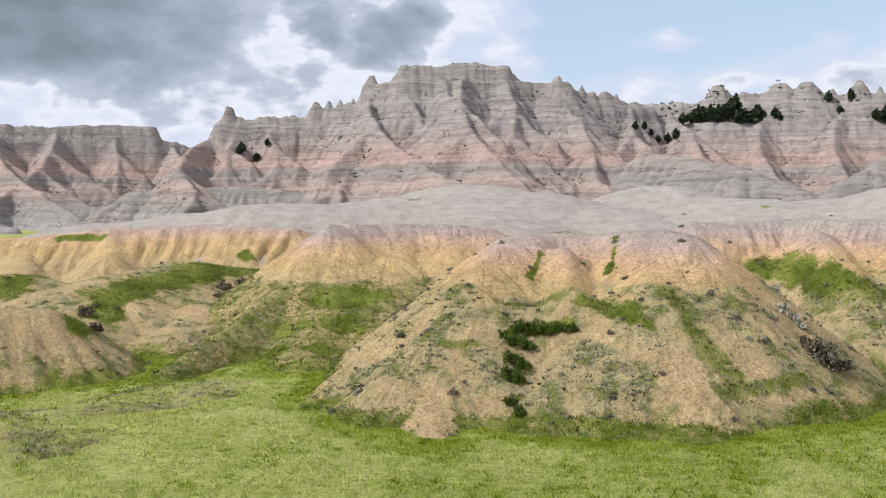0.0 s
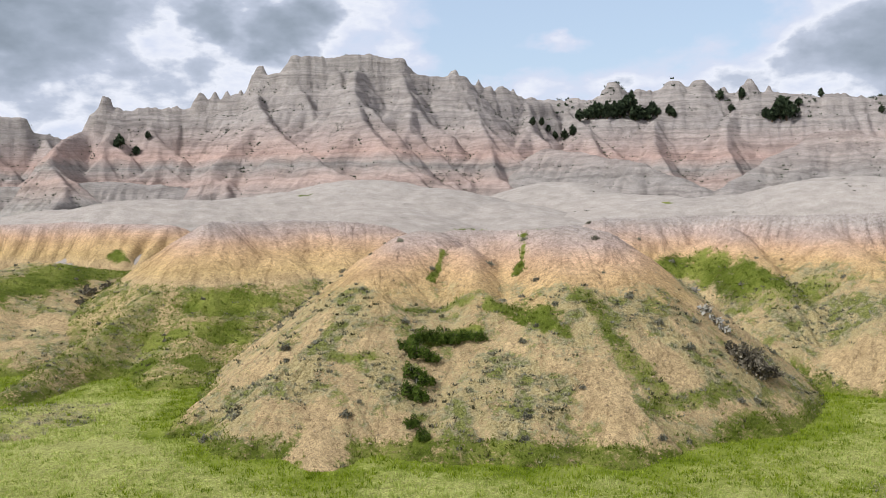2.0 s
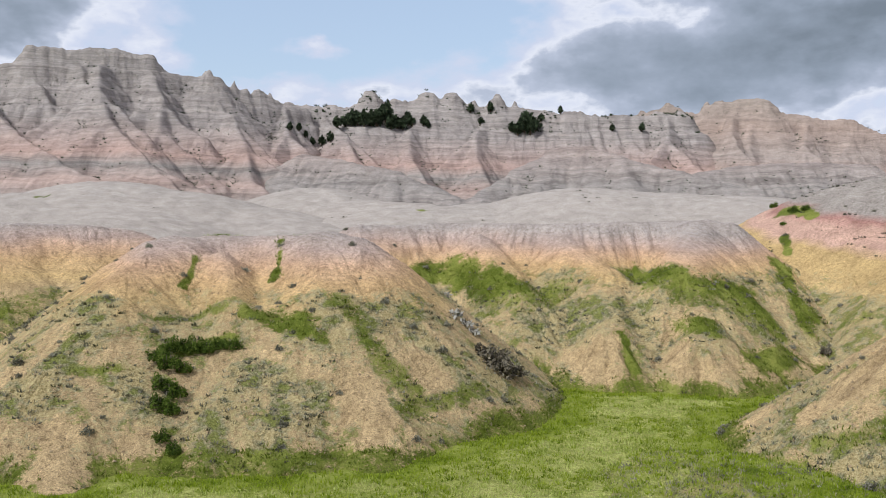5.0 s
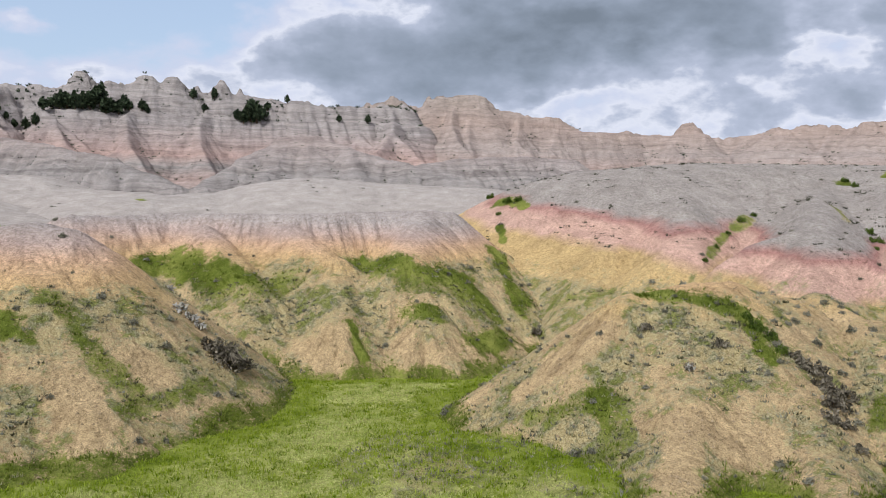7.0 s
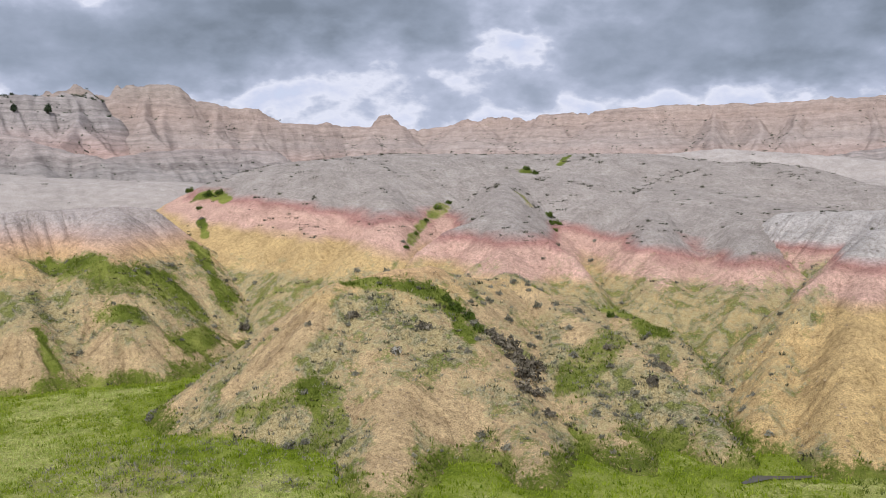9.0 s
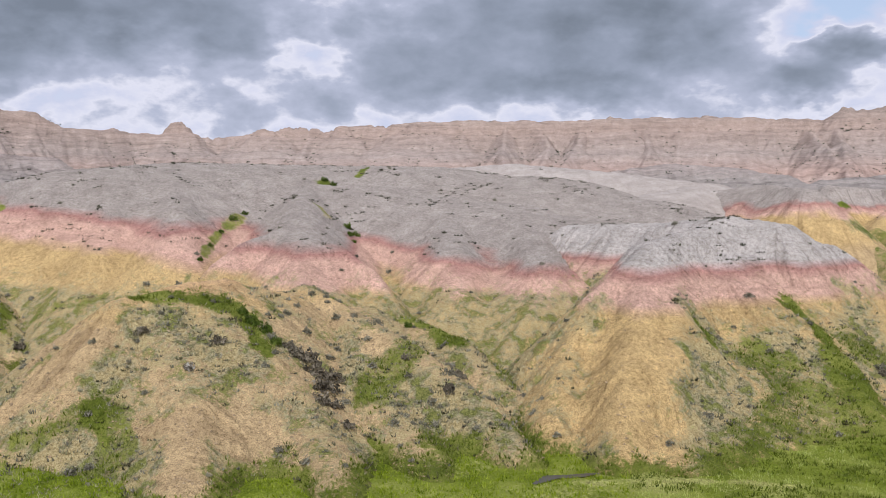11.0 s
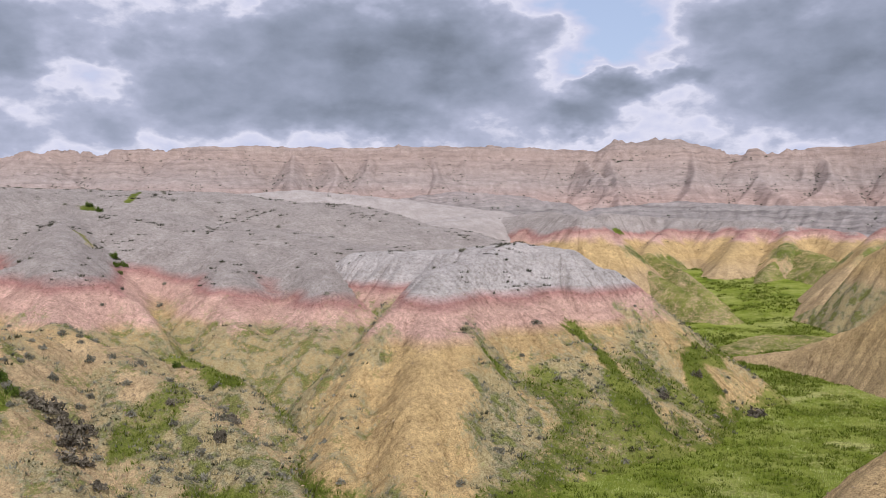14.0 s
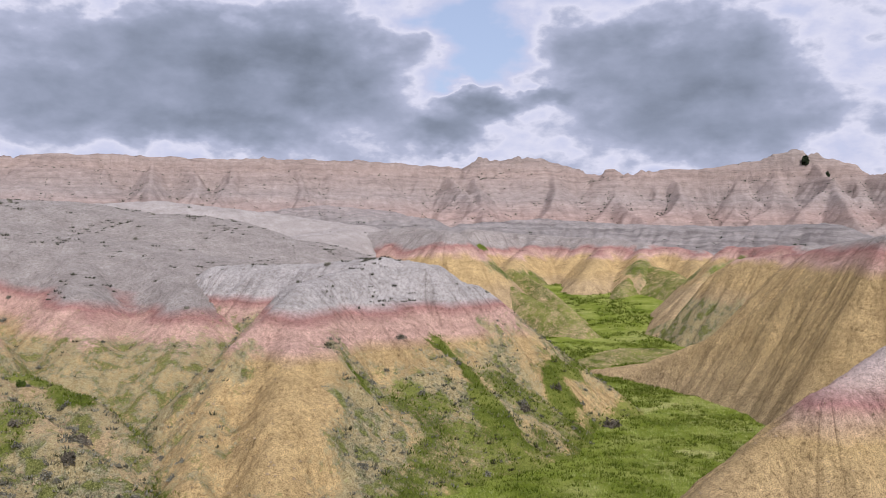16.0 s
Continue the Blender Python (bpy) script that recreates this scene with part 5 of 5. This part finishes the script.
def clods(name, P, size, material, label):
    """Crumbled lumps of clay, half sunk in the slope, joined into one mesh."""
    n = len(P)
    s = size * rng.uniform(0.5, 1.0, (n, 1, 1)) ** 2 * 1.6
    V = OCTA[None] * rng.uniform(0.6, 1.4, (n, 5, 1)) * s * (1, 1, 0.8)
    a = rng.uniform(0, 2 * np.pi, n)
    c, d = np.cos(a)[:, None], np.sin(a)[:, None]
    V = np.stack([V[..., 0] * c - V[..., 1] * d, V[..., 0] * d + V[..., 1] * c, V[..., 2]], -1) + P[:, None]
    me = tri_mesh(name, V[:, FACES].reshape(-1, 3, 3))
    me.materials.append(material)
    return tagged(new(name, me), label, "clay lumps", kind="stuff")


CRUMB = leafy("clay_crumb", (0.2, 0.145, 0.09), (0.34, 0.25, 0.155), (0.43, 0.33, 0.21), 0.95)
for field, per in (("mound_main", 3.0), ("mound_near", 4.0), ("mound_spur", 4.0), ("mound_dome", 1.6), ("mound_middle", 1.6), ("slope_right", 0.7)):
    X, Y, Z, seen, green, dry, res = FIELDS[field]
    P = sown(field, (0.3 + 0.7 * step(-0.1, 0.4, fbm(X / 4, Y / 4, 3, 333))) * (1 - green) * step(13, 9, Z), per)
    clods("clay_crumbs", P, 0.1, CRUMB, "crumbled lumps of tan clay on the slope")

# meadow on the basin floor
n = 170000
az, d = np.radians(rng.uniform(-30, 122, n)), np.sqrt(rng.uniform(44 ** 2, 165 ** 2, n))
x, y = d * np.sin(az), d * np.cos(az)
z = ground_z(x, y)
free = np.ones(n, bool)
for f in LAND[:17]:
    free &= f(x, y) < z - 0.02
lawn = cover("ground", x, y, z, 0 * x, 40)[0]
P = np.stack([x, y, z], -1)[free & (lawn > 0.3)]
thin = 0.4 * step(10, -15, np.degrees(np.arctan2(P[:, 0], P[:, 1]))) + fbm(P[:, 0] / 9, P[:, 1] / 9, 3, 300) + 0.3 * fbm(P[:, 0] / 2, P[:, 1] / 2, 2, 301)
foot = np.full(len(P), -3.0)
for f in LAND[:8]:
    foot = np.maximum(foot, f(P[:, 0], P[:, 1]) - P[:, 2])
thin = thin + 0.06 - 0.6 * step(-2.9, -0.8, foot)
east = step(76, 88, np.degrees(np.arctan2(P[:, 0], P[:, 1])))
thin = thin - 0.5 * east
pale = fbm(P[:, 0] / 6, P[:, 1] / 6, 3, 302) > 0.12
tufts("east_straw", P[(east > 0.5) & pale], 0.28, 0.04, 5, HAY, "pale grass among the olive of the eastern flat", 0.22)
tufts("east_grass", P[(east > 0.5) & ~pale], 0.3, 0.045, 6, BLADE, "olive green grass of the eastern flat", 0.22)
P, thin = P[east <= 0.5], thin[east <= 0.5]
tufts("meadow_grass", P[thin < 0.12], 0.3, 0.045, 6, LUSH, "bright green spring grass of the basin floor", 0.22)
tufts("meadow_straw", P[thin >= 0.02], 0.3, 0.04, 6, HAY, "paler dry grass among the green of the basin floor", 0.22)


def foliage(count, rx, rz, leaf, seed, flat=0.15, cone=0.0):
    """Leaf pieces spread through an uneven crown."""
    r = np.random.default_rng(seed)
    v = r.normal(size=(count, 3))
    v /= np.linalg.norm(v, axis=1)[:, None]
    v[:, 2] = np.abs(v[:, 2]) if cone == 0 else v[:, 2]
    lump = 0.75 + 0.35 * np.sin(v[:, 0] * 4 + seed) * np.cos(v[:, 1] * 5 + seed * 2)
    rad = r.uniform(0.45, 1.0, count) ** 0.5 * lump
    c = v * rad[:, None]
    if cone:
        h = (c[:, 2] + 1) / 2
        c[:, :2] *= (1.25 - cone * np.clip(h, 0, 1))[:, None]
    c = c * (rx, rx, rz)
    a, b = r.normal(size=(count, 3)), r.normal(size=(count, 3))
    a /= np.linalg.norm(a, axis=1)[:, None]
    b -= a * (a * b).sum(1)[:, None]
    b /= np.linalg.norm(b, axis=1)[:, None]
    s = (leaf * r.uniform(0.6, 1.4, count))[:, None]
    t1 = np.stack([c - a * s * 0.5, c + a * s * 0.5 - b * s * 0.3, c + b * s], 1)
    t2 = np.stack([c - a * s * 0.5, c - b * s, c + a * s * 0.5 - b * s * 0.3], 1)
    return np.concatenate([t1, t2])


def stems(count, length, thick, seed):
    r = np.random.default_rng(seed)
    a = r.uniform(0, 2 * np.pi, count)
    lean = r.uniform(0.2, 0.9, count)
    root = np.zeros((count, 3))
    tip = np.stack([np.cos(a) * lean, np.sin(a) * lean, np.full(count, 1.0)], -1) * length
    out = []
    for k in range(3):
        b1, b2 = 2 * np.pi * k / 3, 2 * np.pi * (k + 1) / 3
        out.append(np.stack([root + (math.cos(b1) * thick, math.sin(b1) * thick, -0.1), root + (math.cos(b2) * thick, math.sin(b2) * thick, -0.1), tip], 1))
    return np.concatenate(out)


def part(name, me, material, parent, label=""):
    me.materials.append(material)
    ob = new(name, me)
    ob.parent = parent
    return tagged(ob, label)


def bush(name, count, rx, rz, leaf, material, label, group, seed, cone=0.0, lift=0.0):
    top = tagged(new(name), label, name.replace("_", " "), group)
    body = foliage(count, rx, rz, leaf, seed, cone=cone)
    body[:, :, 2] += lift
    part("crown", tri_mesh("crown", body), material, top)
    part("woody_base", tri_mesh("woody_base", stems(7, rz * 0.9, 0.03, seed)), TWIG, top, "thin grey woody stems")
    return top


def settle(x, y):
    return float(land_z(np.array([x]), np.array([y]))[0])


def plant(protos, spots):
    """Sets copies of the prototypes down at (x, y, size)."""
    r = random.Random(len(spots))
    xs, ys = np.array([p[0] for p in spots]), np.array([p[1] for p in spots])
    zs = land_z(xs, ys)
    for (x, y, size), z in zip(spots, zs):
        ob = copy_thing(r.choice(protos), Matrix())
        ob.matrix_basis = pose(x, y, z - 0.06 * size, r.uniform(-5, 5), r.uniform(-5, 5), r.uniform(0, 360)) @ Matrix.Diagonal((size, size, size * r.uniform(0.85, 1.15), 1))


def discard(protos):
    for p in protos:
        for o in (*p.children_recursive, p):
            bpy.data.objects.remove(o)


SAGES = [bush("sagebrush", 260, 0.5, 0.5, 0.07, SAGE, "grey-green sagebrush growing on a clay slope", "sagebrush on the mounds", 500 + k) for k in range(4)]
spots = []
for field, each in (("mound_main", 70), ("mound_left", 10), ("mound_middle", 55), ("mound_near", 60), ("mound_spur", 55), ("mound_dome", 60), ("hill_grey", 60), ("grass_hill", 8)):
    X, Y, Z, seen, green, dry, res = FIELDS[field]
    P = sown(field, 0.25 + dry, 0.35)
    P = P[rng.permutation(len(P))[:each * 4]]
    P = on_top(P)[:each]
    spots += [(float(p[0]), float(p[1]), float(rng.uniform(0.5, 1.2))) for p in P]
plant(SAGES, spots)
discard(SAGES)

SHRUBS = [bush("shrub", 900, 0.55, 0.6, 0.055, SHRUB, "dense dark green shrub in a gully of the clay mound", "green shrubs in the gullies", 600 + k) for k in range(3)]
plant(SHRUBS, [(5.8, 74.8, 2.06), (7, 75.7, 2.08), (8.3, 76.1, 2), (9.5, 75.9, 1.91), (10.6, 75.8, 1.91), (11.8, 75.6, 1.62), (6.4, 74.2, 2.14), (5.7, 72.3, 2.08), (6.7, 71.7, 1.88), (5.4, 70.3, 2.02), (6.1, 69.7, 1.74), (5.4, 66.8, 1.5), (6, 65.2, 1.39), (7.6, 74.1, 1.67), (64.2, 39.7, 1.41), (64.3, 38.6, 1.4), (64.4, 40.3, 1.23), (64.6, 41, 1.05), (63.4, 37.2, 1.1), (117.6, 74.1, 1.3), (114, 73.8, 1.5), (107.7, 71.7, 1.0), (101.2, 69, 0.9), (94.5, 65.9, 0.9), (137.7, 71.1, 1.5), (136.6, 68.9, 1.3), (119.3, 57.9, 1.5), (118, 56, 1.4), (115.5, 55.7, 1.2), (113.1, 54, 1.0), (105.7, 117.7, 1.8), (99.4, 106.7, 1.8), (100.4, 105.2, 1.6), (96.2, 105.2, 1.3), (79.5, 32.3, 1.0)])
discard(SHRUBS)
BRUSH = [bush("brush", 320, 0.55, 0.55, 0.08, TWIG, "leafless grey-brown brush in a gully", "bare brush in the gullies", 650 + k) for k in range(3)]
plant(BRUSH, [(33.5, 73.7, 2.52), (34.2, 72.9, 3.01), (35.2, 72.4, 2.51), (36.5, 73.4, 2.35), (35.4, 74.5, 2.57), (64.6, 35, 2.01), (63.6, 33.7, 2.24), (62.1, 32.2, 2.36), (60.3, 31.5, 1.86), (64.2, 35.8, 1.74), (64.7, 32.8, 1.81), (64.4, 36.5, 1.38), (61.2, 30.8, 1.45), (59.3, 28.9, 1.23), (78.4, 78.6, 1.66), (56.9, 44.9, 1.17), (59.8, 40.1, 1.35), (55.7, 39.9, 0.939), (69.6, 23.7, 1.19), (66.9, 23.7, 1.06), (69.4, 28.4, 0.935), (-46.5, 106.3, 2.46), (-39.6, 91.8, 2.12), (-33.3, 125.7, 2.43), (-29.6, 121.4, 2.18), (-33, 121.6, 2.04), (72.8, 25.1, 1.15), (66.5, 23.5, 1.14), (96.1, -19.3, 2.2), (96.5, -13.8, 1.21), (87, -9.4, 1.09)])
discard(BRUSH)
PALEWOOD = leafy("pale_twig", (0.25, 0.23, 0.2), (0.4, 0.38, 0.34), (0.55, 0.52, 0.47))
DEAD = [bush("dead_brush", 60, 0.5, 0.6, 0.14, PALEWOOD, "bleached dead brush beside the clay mound", "bleached dead brush", 670 + k) for k in range(2)]
plant(DEAD, [(32.8, 78.4, 1.8), (33.5, 77.6, 1.9), (34, 76.8, 1.57), (55.7, 39.9, 1.02), (35.6, 87.5, 1.41)])
discard(DEAD)


def juniper(seed):
    top = tagged(new("juniper"), "dark green juniper tree on the banded wall", "tree", "junipers on the wall")
    body = foliage(240, 0.42, 0.5, 0.13, seed, cone=0.75)
    body[:, :, 2] += 0.55
    part("crown", tri_mesh("crown", body), JUNIPER, top)
    bm = bmesh.new()
    bmesh.ops.create_cone(bm, cap_ends=True, segments=7, radius1=0.06, radius2=0.02, depth=0.7, matrix=Matrix.Translation((0, 0, 0.3)))
    me = bpy.data.meshes.new("trunk")
    bm.to_mesh(me)
    bm.free()
    part("trunk", me, BARK, top, "short brown trunk")
    return top


TREES = [juniper(700 + k) for k in range(4)]
plant(TREES, [(66.6, 306.4, 3.13), (71.2, 313.2, 3.2), (73.8, 313.9, 2.81), (77.5, 318.3, 3.27), (80.5, 317.6, 3.67), (83.1, 315.6, 4.07), (86.3, 317.4, 4.92), (89.3, 319.3, 5.37), (91.3, 317.4, 5.76), (93.5, 316.8, 5.35), (95.4, 314.8, 5.74), (98.5, 316.6, 5.78), (100.6, 316, 7.02), (102.5, 316.7, 7.05), (104.1, 316.2, 7.47), (105.2, 313.1, 6.59), (107.5, 313.7, 6.2), (109.4, 313, 5.78), (112.3, 314.8, 5), (113.3, 313.1, 4.15), (116.6, 310.4, 4.13), (118, 309.9, 3.31), (135.4, 311.5, 3.81), (137.4, 306.2, 3.35), (142.3, 308.4, 3.81), (146.3, 299.1, 4.15), (148.5, 297.9, 6.22), (151.2, 298.1, 7.08), (153.2, 297.1, 7.5), (156.1, 298.6, 5.88), (159, 300.1, 3.81), (167.4, 300.2, 3), (182.4, 288.1, 2.97), (191.9, 283.5, 3.41), (-65.2, 306.7, 3.91), (-70, 307, 4.32), (-71, 305.4, 3.13), (-62, 309.9, 2.76), (383, -163.3, 5.19), (376.6, -169.6, 3.09)])
discard(TREES)

# low scrub on the far flat
n = 9000
az, d = np.radians(rng.uniform(90, 113, n)), rng.uniform(120, 250, n)
x, y = d * np.sin(az), d * np.cos(az)
z = ground_z(x, y)
free = np.ones(n, bool)
for f in LAND[9:17]:
    free &= f(x, y) < z
free &= fbm(x / 12, y / 12, 3, 430) > -0.05
tufts("flat_scrub", np.stack([x, y, z], -1)[free], 0.45, 0.1, 9, BLADE, "low green scrub over the far grassy flat", 0.5)

# scrub: in the gullies of the walls, and dots on the grey clay
def gullies(field, reach):
    """Where a hill's surface lies below its surroundings."""
    Z = FIELDS[field][2]
    around = sum(np.roll(np.roll(Z, a, 0), b, 1) for a, b in ((reach, 0), (-reach, 0), (0, reach), (0, -reach))) / 4
    return np.clip(around - Z, 0, 4)


for field, reach in (("mountain_peak", 5), ("mountain_shelf", 5), ("mountain_left", 4), ("wall_middle", 4), ("wall_right", 4), ("foothills", 5)):
    X, Y, Z, seen, green, dry, res = FIELDS[field]
    patchy = step(-0.1, 0.35, fbm(X / 22, Y / 22, 3, 410))
    P = sown(field, step(0.15, 0.8, gullies(field, reach)) * (0.2 + 0.8 * patchy) + 0.02 * patchy, 0.8)
    tufts("wall_scrub", P, 0.5, 0.14, 7, JUNIPER, "dark scrub in the gullies of the clay wall", 0.45)
P = sown("mountain_shelf", step(0.0, 0.4, fbm(FIELDS["mountain_shelf"][0] / 12, FIELDS["mountain_shelf"][1] / 12, 3, 411)) * step(44, 52, FIELDS["mountain_shelf"][2]), 0.25)
tufts("shelf_scrub", P, 0.8, 0.22, 10, JUNIPER, "dark scrub along the shelf of the wall", 0.5)
for field, per in (("mound_dome", 1.6), ("hill_grey", 0.6), ("domes_right", 0.06), ("domes_left", 0.012), ("mounds_right", 0.15)):
    X, Y, Z, seen, green, dry, res = FIELDS[field]
    P = sown(field, step(11.5, 12.5, Z) * step(-0.25, 0.6, fbm(X / 9, Y / 9, 4, 420)) ** 2, per)
    tufts("scrub_dots", P, 0.26, 0.09, 12, DOT, "small dark scrub dotted over grey clay", 0.38)

for field, per in (("mound_main", 0.55), ("mound_near", 0.7), ("mound_spur", 0.7), ("mound_middle", 0.45), ("mound_dome", 0.5), ("mound_left", 0.12), ("grass_hill", 0.12), ("hill_grey", 0.25), ("ridge_right", 0.05)):
    X, Y, Z, seen, green, dry, res = FIELDS[field]
    P = sown(field, step(0.3, 0.9, dry) * step(-0.3, 0.5, fbm(X / 3, Y / 3, 3, 440)) * step(11.5, 9.5, Z), per)
    tufts("low_scrub", P, 0.24, 0.07, 14, DARKSAGE, "low dark sage and weeds dotted over a clay flank", 0.3)

# pool of muddy water where the gully meets the flat
def pool():
    r = random.Random(3)
    bm = bmesh.new()
    line = [(56.7, 14.2), (58.5, 13.5), (59.3, 12.1), (60.6, 10.6)]
    rim = [(x + r.uniform(-0.2, 0.2), y + r.uniform(-0.2, 0.2)) for x, y in line]
    left, right = [], []
    level = min(settle(x, y) for x, y in rim) + 0.1
    for (x, y), half in zip(rim, (0.15, 0.5, 0.45, 0.15)):
        z = level
        left.append(bm.verts.new((x - 0.3 * half, y - half, z)))
        right.append(bm.verts.new((x + 0.3 * half, y + half, z)))
    for k in range(len(rim) - 1):
        bm.faces.new((left[k], left[k + 1], right[k + 1], right[k]))
    bmesh.ops.recalc_face_normals(bm, faces=bm.faces)
    me = bpy.data.meshes.new("water")
    bm.to_mesh(me)
    bm.free()
    m = bpy.data.materials.new("muddy_water")
    m.use_nodes = True
    k = Nodes(m.node_tree)
    b = k.n["Principled BSDF"]
    pos = k.n.new("ShaderNodeNewGeometry").outputs["Position"]
    k.put(k.ramp(k.noise(pos, 1.5), ((0.3, (0.03, 0.027, 0.022)), (0.7, (0.07, 0.06, 0.05)))), b.inputs["Base Color"])
    b.inputs["Roughness"].default_value = 0.35
    me.materials.append(m)
    return tagged(new("water", me), "small dark muddy pool at the foot of a gully", "water", kind="structure")


pool()
